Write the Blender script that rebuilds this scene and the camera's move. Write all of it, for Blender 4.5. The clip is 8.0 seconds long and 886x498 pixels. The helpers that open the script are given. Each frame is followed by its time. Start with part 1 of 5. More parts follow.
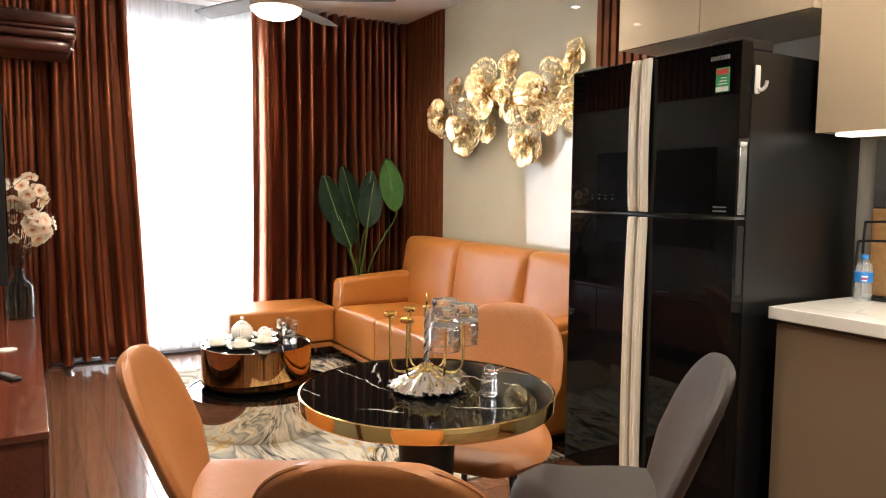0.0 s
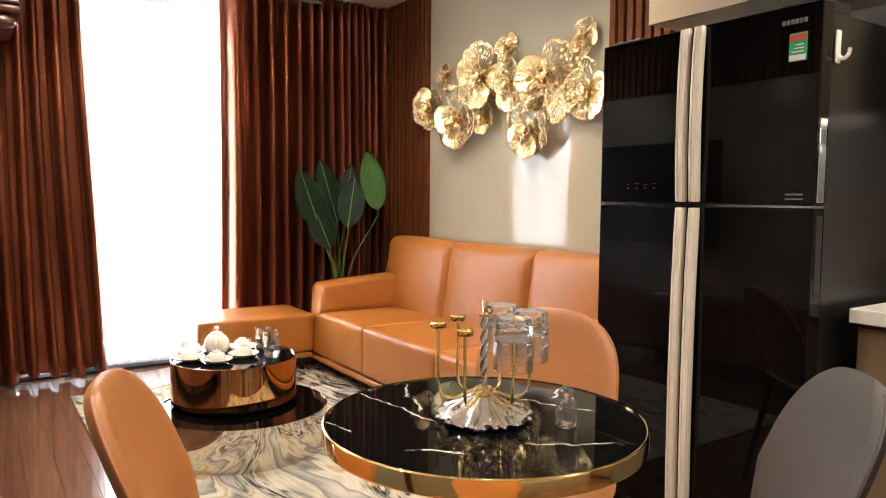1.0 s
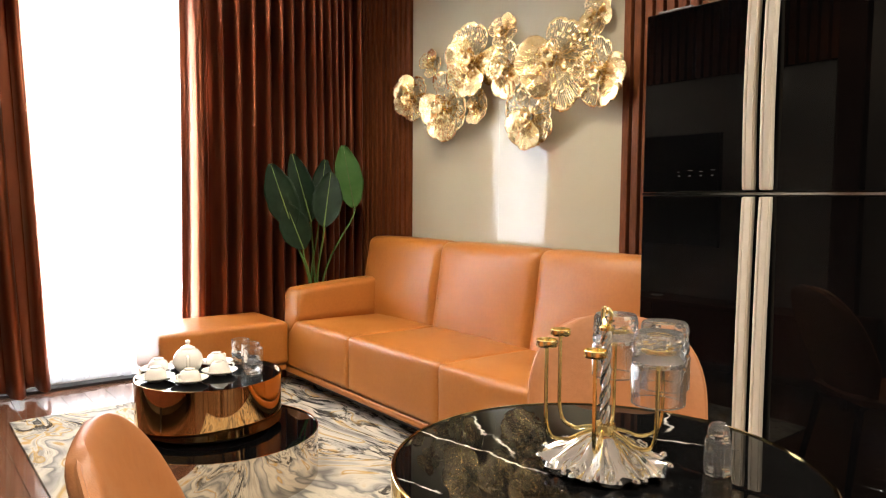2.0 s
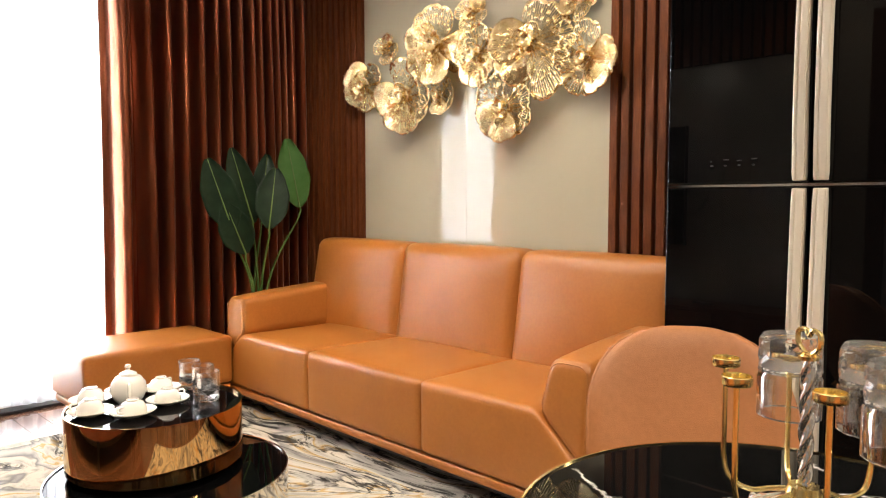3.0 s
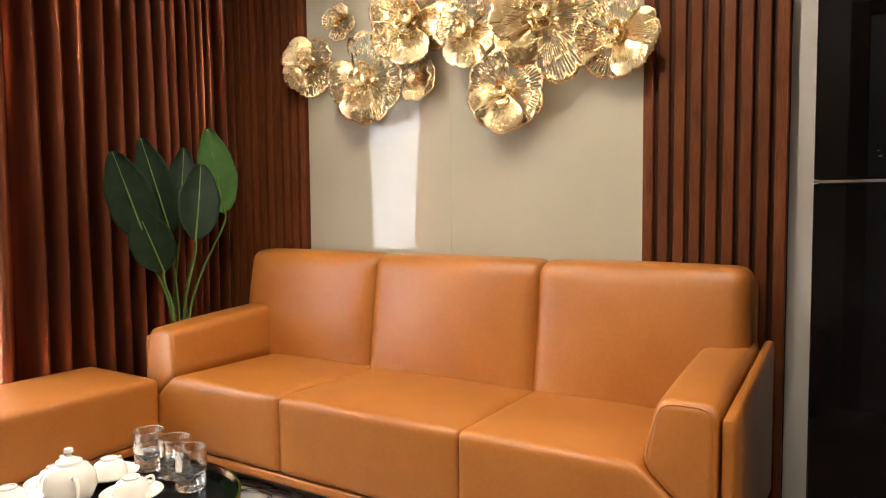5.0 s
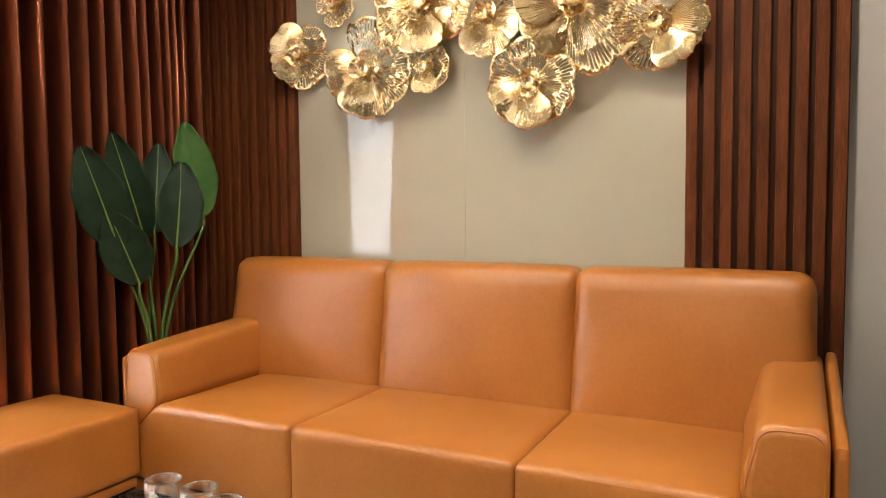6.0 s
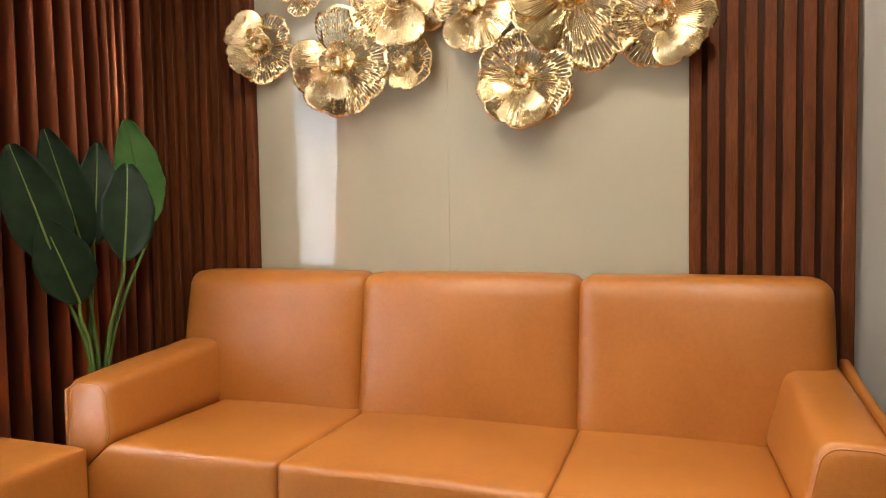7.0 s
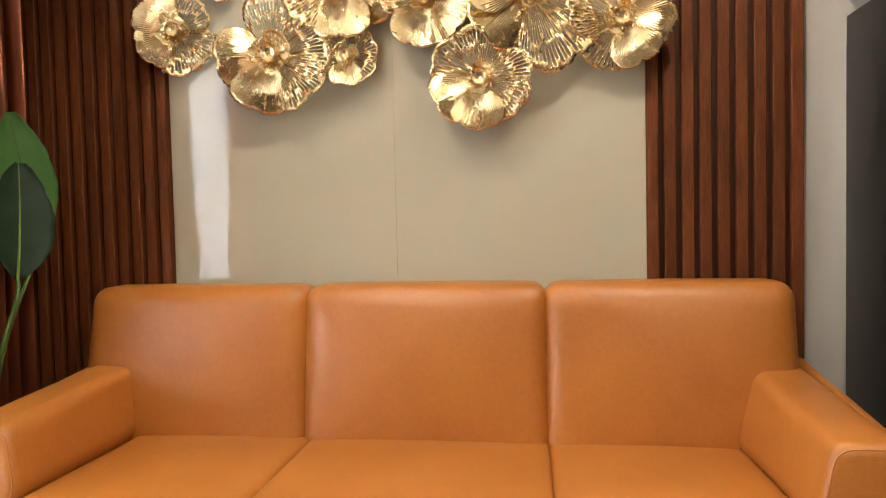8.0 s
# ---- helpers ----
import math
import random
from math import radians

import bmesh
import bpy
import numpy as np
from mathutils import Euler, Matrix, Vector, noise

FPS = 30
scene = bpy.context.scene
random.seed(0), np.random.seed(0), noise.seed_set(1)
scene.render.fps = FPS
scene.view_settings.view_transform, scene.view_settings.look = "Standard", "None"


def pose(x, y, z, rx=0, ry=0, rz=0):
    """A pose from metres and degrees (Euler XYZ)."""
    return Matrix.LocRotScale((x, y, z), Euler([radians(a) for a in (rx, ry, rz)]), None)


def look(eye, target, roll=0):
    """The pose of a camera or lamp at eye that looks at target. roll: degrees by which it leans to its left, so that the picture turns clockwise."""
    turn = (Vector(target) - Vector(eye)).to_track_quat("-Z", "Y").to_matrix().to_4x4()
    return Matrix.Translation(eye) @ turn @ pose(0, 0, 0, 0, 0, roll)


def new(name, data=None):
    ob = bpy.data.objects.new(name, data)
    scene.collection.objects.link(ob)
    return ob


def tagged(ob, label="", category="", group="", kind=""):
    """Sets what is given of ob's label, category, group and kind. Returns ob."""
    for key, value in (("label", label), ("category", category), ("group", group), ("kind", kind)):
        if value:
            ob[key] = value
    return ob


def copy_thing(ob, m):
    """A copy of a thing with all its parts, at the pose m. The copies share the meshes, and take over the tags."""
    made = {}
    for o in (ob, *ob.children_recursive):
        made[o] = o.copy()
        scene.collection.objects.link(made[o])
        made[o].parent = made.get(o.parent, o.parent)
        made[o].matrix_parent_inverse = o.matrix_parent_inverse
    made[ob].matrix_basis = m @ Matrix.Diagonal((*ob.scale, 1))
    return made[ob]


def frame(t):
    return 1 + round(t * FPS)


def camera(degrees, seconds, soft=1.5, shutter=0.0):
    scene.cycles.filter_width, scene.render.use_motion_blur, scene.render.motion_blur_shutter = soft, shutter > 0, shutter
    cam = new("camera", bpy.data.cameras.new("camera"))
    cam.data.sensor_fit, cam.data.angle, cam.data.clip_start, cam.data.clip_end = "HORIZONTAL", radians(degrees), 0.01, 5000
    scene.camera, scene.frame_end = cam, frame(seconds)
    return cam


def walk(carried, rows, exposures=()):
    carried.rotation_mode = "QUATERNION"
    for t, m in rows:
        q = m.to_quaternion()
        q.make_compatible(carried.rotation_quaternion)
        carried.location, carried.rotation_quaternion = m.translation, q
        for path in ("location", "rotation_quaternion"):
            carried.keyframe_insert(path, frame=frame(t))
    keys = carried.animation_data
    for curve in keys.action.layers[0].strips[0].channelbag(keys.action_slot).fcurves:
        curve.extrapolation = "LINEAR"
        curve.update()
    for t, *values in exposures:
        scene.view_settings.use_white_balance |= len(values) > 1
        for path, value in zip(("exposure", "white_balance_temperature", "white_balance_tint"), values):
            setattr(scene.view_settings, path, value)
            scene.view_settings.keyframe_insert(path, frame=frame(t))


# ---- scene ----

# ---------- camera ----------
cam = camera(64.2, 8.0, soft=1.1)
PATH = [
    (0, (0.11, 0.074, 1.27), (1.12, 1.793, 1.107), 0.6),
    (0.5, (0.116, 0.301, 1.238), (1.18, 1.987, 1.083), 0.6),
    (1, (0.12, 0.535, 1.212), (1.236, 2.19, 1.061), 0.5),
    (1.5, (0.12, 0.776, 1.183), (1.289, 2.392, 1.039), 0.5),
    (3, (0.136, 1.455, 1.144), (1.558, 2.855, 1.007), 0.0),
    (3.5, (0.135, 1.678, 1.136), (1.652, 2.975, 1.003), -0.2),
    (4, (0.142, 1.894, 1.141), (1.734, 3.098, 1.007), -0.4),
    (4.5, (0.157, 2.123, 1.132), (1.805, 3.249, 1.005), -0.6),
    (5, (0.187, 2.349, 1.142), (1.878, 3.409, 1.012), -0.5),
    (6.5, (0.301, 2.959, 1.133), (2.13, 3.759, 1.025), -0.7),
    (7, (0.345, 3.123, 1.135), (2.225, 3.796, 1.032), -0.9),
    (7.5, (0.385, 3.315, 1.146), (2.32, 3.804, 1.043), -1.2),
    (8, (0.429, 3.486, 1.130), (2.407, 3.774, 1.045), -1.3),
]
walk(cam, [(t, look(eye, target, roll)) for t, eye, target, roll in PATH], exposures=[(0.0, 0.0), (3.5, 0.0), (5.0, -0.06), (8.0, -0.18)])

# ---------- world and large lights ----------
world = bpy.data.worlds.new("sky")
scene.world = world
world.use_nodes = True
wn = world.node_tree
sky = wn.nodes.new("ShaderNodeTexSky")
sky.sky_type = "NISHITA"
sky.sun_disc = False
sky.sun_elevation, sky.sun_rotation = radians(40), radians(200)
wn.nodes["Background"].inputs[1].default_value = 0.1
wn.links.new(sky.outputs[0], wn.nodes["Background"].inputs[0])


def area_lamp(name, place, aim, sx, sy, watts, colour, spread=180):
    d = bpy.data.lights.new(name, "AREA")
    d.shape, d.size, d.size_y, d.energy, d.color = "RECTANGLE", sx, sy, watts, colour
    d.spread = radians(spread)
    ob = new(name, d)
    ob.matrix_world = look(place, aim)
    return ob


CEIL = 2.67
# daylight through the balcony door
area_lamp("window_daylight", (1.25, 5.95, 1.35), (1.25, 0, 1.35), 2.3, 2.4, 290, (0.95, 0.98, 1.0))
WARM = (1.0, 0.88, 0.73)
DOWNLIGHTS = [(2.12, 4.29), (2.12, 3.0), (0.50, 4.42), (0.40, 2.6), (2.05, 1.1), (0.6, 0.9), (1.3, -0.4)]
# the row along the television wall is the stronger one
WATTS = [66, 72, 112, 108, 84, 84, 70]
for (dx, dy), watts in zip(DOWNLIGHTS, WATTS):
    sp = bpy.data.lights.new("downlight_lamp", "SPOT")
    sp.energy, sp.color, sp.spot_size, sp.spot_blend, sp.shadow_soft_size = watts, WARM, radians(140), 0.8, 0.022
    new("downlight_lamp", sp).matrix_world = look((dx, dy, CEIL - 0.03), (dx, dy, 0))
area_lamp("under_cabinet_lamp", (2.65, 0.9, 1.47), (2.70, 0.9, 0), 0.08, 1.4, 13, (1.0, 0.9, 0.76))
fl_ = bpy.data.lights.new("fan_lamp", "POINT")
fl_.energy, fl_.color, fl_.shadow_soft_size = 14, (1.0, 0.86, 0.68), 0.09
new("fan_lamp", fl_).location = (1.33, 4.0, 2.15)

# ---------- materials ----------


def mat(name, base, rough=0.5, metal=0.0, coat=0.0, coat_rough=0.05, spec=0.5):
    m = bpy.data.materials.new(name)
    m.use_nodes = True
    b = m.node_tree.nodes["Principled BSDF"]
    b.inputs["Base Color"].default_value = (*base, 1)
    b.inputs["Roughness"].default_value = rough
    b.inputs["Metallic"].default_value = metal
    b.inputs["Coat Weight"].default_value = coat
    b.inputs["Coat Roughness"].default_value = coat_rough
    b.inputs["Specular IOR Level"].default_value = spec
    return m


def node(m, kind, **vals):
    n = m.node_tree.nodes.new(kind)
    for k, v in vals.items():
        n.inputs[k.replace("_", " ")].default_value = v
    return n


def wire(m, a, b):
    m.node_tree.links.new(a, b)


def bsdf(m):
    return m.node_tree.nodes["Principled BSDF"]


def coords(m, scale=(1, 1, 1), rot=(0, 0, 0)):
    tc = node(m, "ShaderNodeTexCoord")
    mp = node(m, "ShaderNodeMapping")
    mp.inputs["Scale"].default_value = scale
    mp.inputs["Rotation"].default_value = rot
    wire(m, tc.outputs["Object"], mp.inputs["Vector"])
    return mp.outputs["Vector"]


def ramp(m, fac, stops):
    r = node(m, "ShaderNodeValToRGB")
    e = r.color_ramp.elements
    while len(e) < len(stops):
        e.new(0.5)
    for el, (p, c) in zip(e, stops):
        el.position, el.color = p, (*c, 1)
    wire(m, fac, r.inputs[0])
    return r.outputs[0]


def bump(m, height, strength=0.2, dist=0.01):
    b = node(m, "ShaderNodeBump", Strength=strength, Distance=dist)
    wire(m, height, b.inputs["Height"])
    wire(m, b.outputs[0], bsdf(m).inputs["Normal"])


def mix(m, fac, a, b, how="MIX"):
    n = node(m, "ShaderNodeMix")
    n.data_type, n.blend_type = "RGBA", how
    for sock, v in ((n.inputs[0], fac), (n.inputs[6], a), (n.inputs[7], b)):
        if hasattr(v, "is_linked"):
            wire(m, v, sock)
        elif isinstance(v, tuple):
            sock.default_value = (*v, 1)
        else:
            sock.default_value = v
    return n.outputs[2]


def noise_tex(m, vec, scale, detail=4, rough=0.55, distortion=0.0):
    n = node(m, "ShaderNodeTexNoise", Scale=scale, Detail=detail, Roughness=rough, Distortion=distortion)
    wire(m, vec, n.inputs["Vector"])
    return n.outputs["Fac"]


def leather(name, dark, light, rough):
    """Softly mottled hide: faint clouds, a fine pebble grain and tiny pores."""
    m = mat(name, light, rough)
    v = coords(m)
    mid = tuple(0.5 * (a + b) for a, b in zip(dark, light))
    c = ramp(m, noise_tex(m, v, 3.2, 4), [(0.3, tuple(0.45 * a + 0.55 * b for a, b in zip(dark, mid))), (0.7, light)])
    fleck = noise_tex(m, v, 70, 6, 0.75)
    c = mix(m, 0.30, c, ramp(m, fleck, [(0.36, dark), (0.62, light)]))
    wire(m, c, bsdf(m).inputs["Base Color"])
    vo = node(m, "ShaderNodeTexVoronoi", Scale=420)
    wire(m, v, vo.inputs["Vector"])
    both = node(m, "ShaderNodeMath")
    wire(m, vo.outputs["Distance"], both.inputs[0])
    wire(m, noise_tex(m, v, 24, 4, 0.6), both.inputs[1])
    bump(m, both.outputs[0], 0.16, 0.003)
    rr = node(m, "ShaderNodeMapRange")
    wire(m, noise_tex(m, v, 40, 4), rr.inputs[0])
    rr.inputs[3].default_value, rr.inputs[4].default_value = rough - 0.06, rough + 0.06
    wire(m, rr.outputs[0], bsdf(m).inputs["Roughness"])
    return m


def wood(name, dark, light, rough, scale=(1, 1, 1), coat=0.0, vary=0.0, blotch=0.0):
    """Grain runs along the axis whose scale is smallest."""
    m = mat(name, light, rough, coat=coat)
    v = coords(m, scale)
    if vary:
        oi = node(m, "ShaderNodeObjectInfo")
        add = node(m, "ShaderNodeVectorMath")
        mul = node(m, "ShaderNodeMath")
        mul.operation = "MULTIPLY"
        mul.inputs[1].default_value = 37.0
        wire(m, oi.outputs["Random"], mul.inputs[0])
        wire(m, v, add.inputs[0])
        wire(m, mul.outputs[0], add.inputs[1])
        v = add.outputs[0]
    g = noise_tex(m, v, 6, 6, 0.65, 0.8)
    c = ramp(m, g, [(0.28, dark), (0.5, tuple((a + b) / 2 for a, b in zip(dark, light))), (0.72, light)])
    c = mix(m, 0.35, c, ramp(m, noise_tex(m, v, 28, 3, 0.6), [(0.4, dark), (0.6, light)]))
    if blotch:
        spots = ramp(m, noise_tex(m, coords(m, (1, 1, 0.35)), 13, 5, 0.6, 0.6), [(0.30, (0.45, 0.42, 0.40)), (0.50, (1, 1, 1)), (0.72, (1.0, 0.92, 0.85))])
        c = mix(m, blotch, c, mix(m, 1.0, c, spots, "MULTIPLY"))
    if vary:
        hv = node(m, "ShaderNodeHueSaturation")
        mr = node(m, "ShaderNodeMapRange")
        wire(m, oi.outputs["Random"], mr.inputs[0])
        mr.inputs[3].default_value, mr.inputs[4].default_value = 1 - vary, 1 + vary
        wire(m, mr.outputs[0], hv.inputs["Value"])
        wire(m, c, hv.inputs["Color"])
        c = hv.outputs[0]
    wire(m, c, bsdf(m).inputs["Base Color"])
    bump(m, g, 0.12, 0.003)
    return m


M = {}
M["sofa"] = leather("sofa_leather", (0.325, 0.103, 0.016), (0.445, 0.165, 0.030), 0.36)
M["tan"] = leather("tan_leather", (0.30, 0.108, 0.031), (0.45, 0.182, 0.060), 0.42)
M["grey"] = leather("grey_leather", (0.034, 0.027, 0.025), (0.056, 0.045, 0.040), 0.55)
bsdf(M["sofa"]).inputs["Coat Weight"].default_value = 0.12
bsdf(M["sofa"]).inputs["Coat Roughness"].default_value = 0.32
M["slat"] = wood("slat_wood", (0.078, 0.021, 0.0065), (0.175, 0.053, 0.0165), 0.5, (9, 9, 0.7), vary=0.16, blotch=0.5)
bsdf(M["slat"]).inputs["Specular IOR Level"].default_value = 0.18
M["slat_back"] = mat("slat_backing", (0.050, 0.017, 0.007), 0.65, spec=0.2)
M["console"] = wood("console_wood", (0.09, 0.022, 0.012), (0.17, 0.045, 0.024), 0.22, (9, 0.8, 9), coat=0.4)
M["floor"] = wood("floor_wood", (0.078, 0.035, 0.019), (0.235, 0.112, 0.064), 0.22, (10, 0.8, 10), coat=0.9, vary=0.22)
M["ac"] = wood("dark_casing", (0.030, 0.007, 0.004), (0.062, 0.016, 0.008), 0.30, (1, 6, 6))
M["floor_gap"] = mat("floor_joint", (0.03, 0.014, 0.009), 0.7)
M["black"] = mat("black_gloss", (0.003, 0.003, 0.0032), 0.02, coat=0.0, spec=0.22)
M["black_matt"] = mat("black_paint", (0.012, 0.012, 0.013), 0.42)
M["fridge_side"] = mat("satin_black_steel", (0.006, 0.006, 0.0064), 0.33, spec=0.6)
M["gold"] = mat("polished_gold", (1.0, 0.77, 0.34), 0.07, 1.0)
M["gold_leg"] = mat("gold_wire", (1.0, 0.78, 0.33), 0.20, 1.0)
M["bronze_mirror"] = mat("bronze_mirror", (0.72, 0.45, 0.20), 0.035, 1.0)
M["steel_mirror"] = mat("steel_mirror", (0.66, 0.60, 0.53), 0.04, 1.0)
M["champagne"] = mat("champagne_metal", (0.86, 0.79, 0.66), 0.38, 0.25)
M["silvered"] = mat("silvered_crystal", (0.94, 0.93, 0.90), 0.06, 0.92)
M["chrome"] = mat("chrome", (0.8, 0.8, 0.8), 0.12, 1.0)
M["white"] = mat("white_plastic", (0.8, 0.8, 0.78), 0.35)
M["ceramic"] = mat("glazed_ceramic", (0.82, 0.79, 0.72), 0.12, coat=0.6)
M["green"] = mat("green_sticker", (0.03, 0.38, 0.13), 0.5)
M["red"] = mat("red_sticker", (0.55, 0.05, 0.04), 0.5)
M["blue"] = mat("blue_plastic", (0.02, 0.22, 0.65), 0.4)
M["print"] = mat("grey_print", (0.16, 0.16, 0.165), 0.4)
M["dark_frame"] = mat("dark_aluminium", (0.035, 0.035, 0.04), 0.35, 0.6)


def metal_petal():
    m = mat("gold_petal", (0.90, 0.70, 0.38), 0.2, 1.0)
    v = coords(m)
    c = ramp(m, noise_tex(m, v, 26, 5), [(0.3, (0.69, 0.50, 0.23)), (0.7, (0.93, 0.75, 0.43))])
    wire(m, c, bsdf(m).inputs["Base Color"])
    rr = node(m, "ShaderNodeMapRange")
    wire(m, noise_tex(m, v, 45, 3), rr.inputs[0])
    rr.inputs[3].default_value, rr.inputs[4].default_value = 0.20, 0.32
    wire(m, rr.outputs[0], bsdf(m).inputs["Roughness"])
    bump(m, noise_tex(m, v, 210, 2), 0.10, 0.002)
    return m


M["petal"] = metal_petal()


def painted(name, base, rough, coat, wob=0.0):
    m = mat(name, base, rough, coat=coat, coat_rough=0.015)
    v = coords(m)
    lo = tuple(x * 0.94 for x in base)
    wire(m, ramp(m, noise_tex(m, v, 1.7, 3), [(0.3, lo), (0.7, base)]), bsdf(m).inputs["Base Color"])
    if wob:
        bump(m, noise_tex(m, coords(m, (2.5, 2.5, 0.8)), 7, 3), wob, 0.01)
    else:
        bump(m, noise_tex(m, v, 180, 3), 0.05, 0.002)
    return m


M["panel"] = painted("lacquered_panel", (0.46, 0.424, 0.318), 0.03, 0.10, 0.012)
M["wall"] = painted("wall_paint", (0.62, 0.59, 0.54), 0.6, 0.0)
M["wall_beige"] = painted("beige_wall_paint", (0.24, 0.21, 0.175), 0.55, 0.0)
M["cabinet_body"] = painted("beige_board", (0.50, 0.42, 0.32), 0.5, 0.0)
M["grey_door"] = painted("grey_door_paint", (0.20, 0.21, 0.23), 0.4, 0.0)
M["ceiling"] = painted("ceiling_paint", (0.78, 0.75, 0.70), 0.7, 0.0)
M["cabinet"] = painted("beige_lacquer", (0.53, 0.425, 0.30), 0.08, 0.4, 0.006)
M["cabinet_low"] = painted("taupe_lacquer", (0.215, 0.150, 0.098), 0.12, 0.3, 0.006)
M["splash"] = painted("grey_glass", (0.17, 0.175, 0.175), 0.08, 0.3, 0.004)


def stone(name, base, vein, scale, rough, width=0.03, soft=0.02):
    m = mat(name, base, rough)
    v = coords(m, rot=(0.3, 0.5, 0.7))
    n = noise_tex(m, v, scale, 4, 0.5, 1.2)
    sub = node(m, "ShaderNodeMath")
    sub.operation = "SUBTRACT"
    sub.inputs[1].default_value = 0.5
    wire(m, n, sub.inputs[0])
    ab = node(m, "ShaderNodeMath")
    ab.operation = "ABSOLUTE"
    wire(m, sub.outputs[0], ab.inputs[0])
    line = ramp(m, ab.outputs[0], [(0.0, (1, 1, 1)), (width, (0, 0, 0))])
    mask = ramp(m, noise_tex(m, v, scale * 0.8 + 1.3, 2), [(0.48, (0, 0, 0)), (0.62, (1, 1, 1))])
    f = mix(m, 1.0, line, mask, "MULTIPLY")
    wire(m, mix(m, f, base, vein), bsdf(m).inputs["Base Color"])
    return m




def veined():
    """Black polished marble crossed by a few hair-thin broken white veins."""
    black, white = (0.004, 0.004, 0.004), (0.66, 0.63, 0.58)
    m = mat("black_marble", black, 0.008, spec=0.17)
    v = coords(m)
    wob = node(m, "ShaderNodeTexNoise", Scale=9.0, Detail=6.0, Roughness=0.62)
    wire(m, v, wob.inputs["Vector"])
    off = node(m, "ShaderNodeVectorMath")
    off.operation = "MULTIPLY_ADD"
    wire(m, wob.outputs["Color"], off.inputs[0])
    off.inputs[1].default_value, off.inputs[2].default_value = (0.09, 0.09, 0), (-0.045, -0.045, 0)
    at = node(m, "ShaderNodeVectorMath")
    wire(m, v, at.inputs[0])
    wire(m, off.outputs[0], at.inputs[1])
    f = None
    # each vein: a point on it from the table's middle, its bearing, its half length and half width
    for (px, py), turn, reach, thick in (((-0.125, 0.20), 96, 0.17, 0.0024), ((-0.05, 0.22), 68, 0.12, 0.0012), ((-0.295, 0.11), 104, 0.05, 0.0032), ((0.30, 0.07), 26, 0.09, 0.0028), ((0.05, -0.22), 150, 0.10, 0.0006), ((-0.20, -0.12), 140, 0.07, 0.0005), ((0.20, -0.02), 118, 0.10, 0.0010)):
        mp = node(m, "ShaderNodeMapping")
        mp.vector_type = "TEXTURE"
        mp.inputs["Location"].default_value = (px, py, 0)
        mp.inputs["Rotation"].default_value = (0, 0, radians(turn))
        wire(m, at.outputs[0], mp.inputs["Vector"])
        sep = node(m, "ShaderNodeSeparateXYZ")
        wire(m, mp.outputs[0], sep.inputs[0])
        axes = []
        for k in (0, 1):
            ab = node(m, "ShaderNodeMath")
            ab.operation = "ABSOLUTE"
            wire(m, sep.outputs[k], ab.inputs[0])
            axes.append(ab.outputs[0])
        line = ramp(m, axes[1], [(0.0, (1, 1, 1)), (thick, (0, 0, 0))])
        ends = ramp(m, axes[0], [(reach * 0.7, (1, 1, 1)), (reach, (0, 0, 0))])
        g = mix(m, 1.0, line, ends, "MULTIPLY")
        f = g if f is None else mix(m, 1.0, f, g, "ADD")
    broken = ramp(m, noise_tex(m, v, 30, 3), [(0.36, (0.1, 0.1, 0.1)), (0.52, (1, 1, 1))])
    wire(m, mix(m, mix(m, 1.0, f, broken, "MULTIPLY"), black, white), bsdf(m).inputs["Base Color"])
    return m


M["table_stone"] = veined()
M["tv_stone"] = stone("grey_marble", (0.25, 0.235, 0.215), (0.07, 0.07, 0.07), 1.4, 0.2, 0.02)
M["quartz"] = stone("white_quartz", (0.74, 0.71, 0.66), (0.60, 0.56, 0.50), 2.0, 0.15, 0.03)


def satin():
    m = mat("satin_curtain", (0.24, 0.062, 0.028), 0.30, 0.85)
    b = bsdf(m)
    v = coords(m, (1, 1, 0.15))
    wire(m, ramp(m, noise_tex(m, v, 9, 4), [(0.3, (0.225, 0.066, 0.031)), (0.7, (0.405, 0.138, 0.071))]), b.inputs["Base Color"])
    b.inputs["Sheen Weight"].default_value = 0.05
    b.inputs["Sheen Roughness"].default_value = 0.35
    b.inputs["Sheen Tint"].default_value = (0.9, 0.45, 0.25, 1)
    wv = coords(m, (900, 900, 900))
    bump(m, noise_tex(m, wv, 1.0, 1), 0.05, 0.001)
    return m


M["curtain"] = satin()


def sheer():
    m = bpy.data.materials.new("sheer_voile")
    m.use_nodes = True
    nt = m.node_tree
    for n in list(nt.nodes):
        if n.type != "OUTPUT_MATERIAL":
            nt.nodes.remove(n)
    out = [n for n in nt.nodes if n.type == "OUTPUT_MATERIAL"][0]
    tr = node(m, "ShaderNodeBsdfTranslucent", Color=(0.92, 0.93, 0.95, 1))
    df = node(m, "ShaderNodeBsdfDiffuse", Color=(0.85, 0.86, 0.88, 1))
    tp = node(m, "ShaderNodeBsdfTransparent", Color=(1, 1, 1, 1))
    a, b = node(m, "ShaderNodeMixShader", Fac=0.3), node(m, "ShaderNodeMixShader", Fac=0.45)
    wire(m, tr.outputs[0], a.inputs[1])
    wire(m, df.outputs[0], a.inputs[2])
    wire(m, a.outputs[0], b.inputs[1])
    wire(m, tp.outputs[0], b.inputs[2])
    wire(m, b.outputs[0], out.inputs[0])
    return m


M["sheer"] = sheer()


def glassy(name, tint=(1, 1, 1), rough=0.0, ior=1.45):
    m = mat(name, tint, rough)
    bsdf(m).inputs["Transmission Weight"].default_value = 1.0
    bsdf(m).inputs["IOR"].default_value = ior
    return m


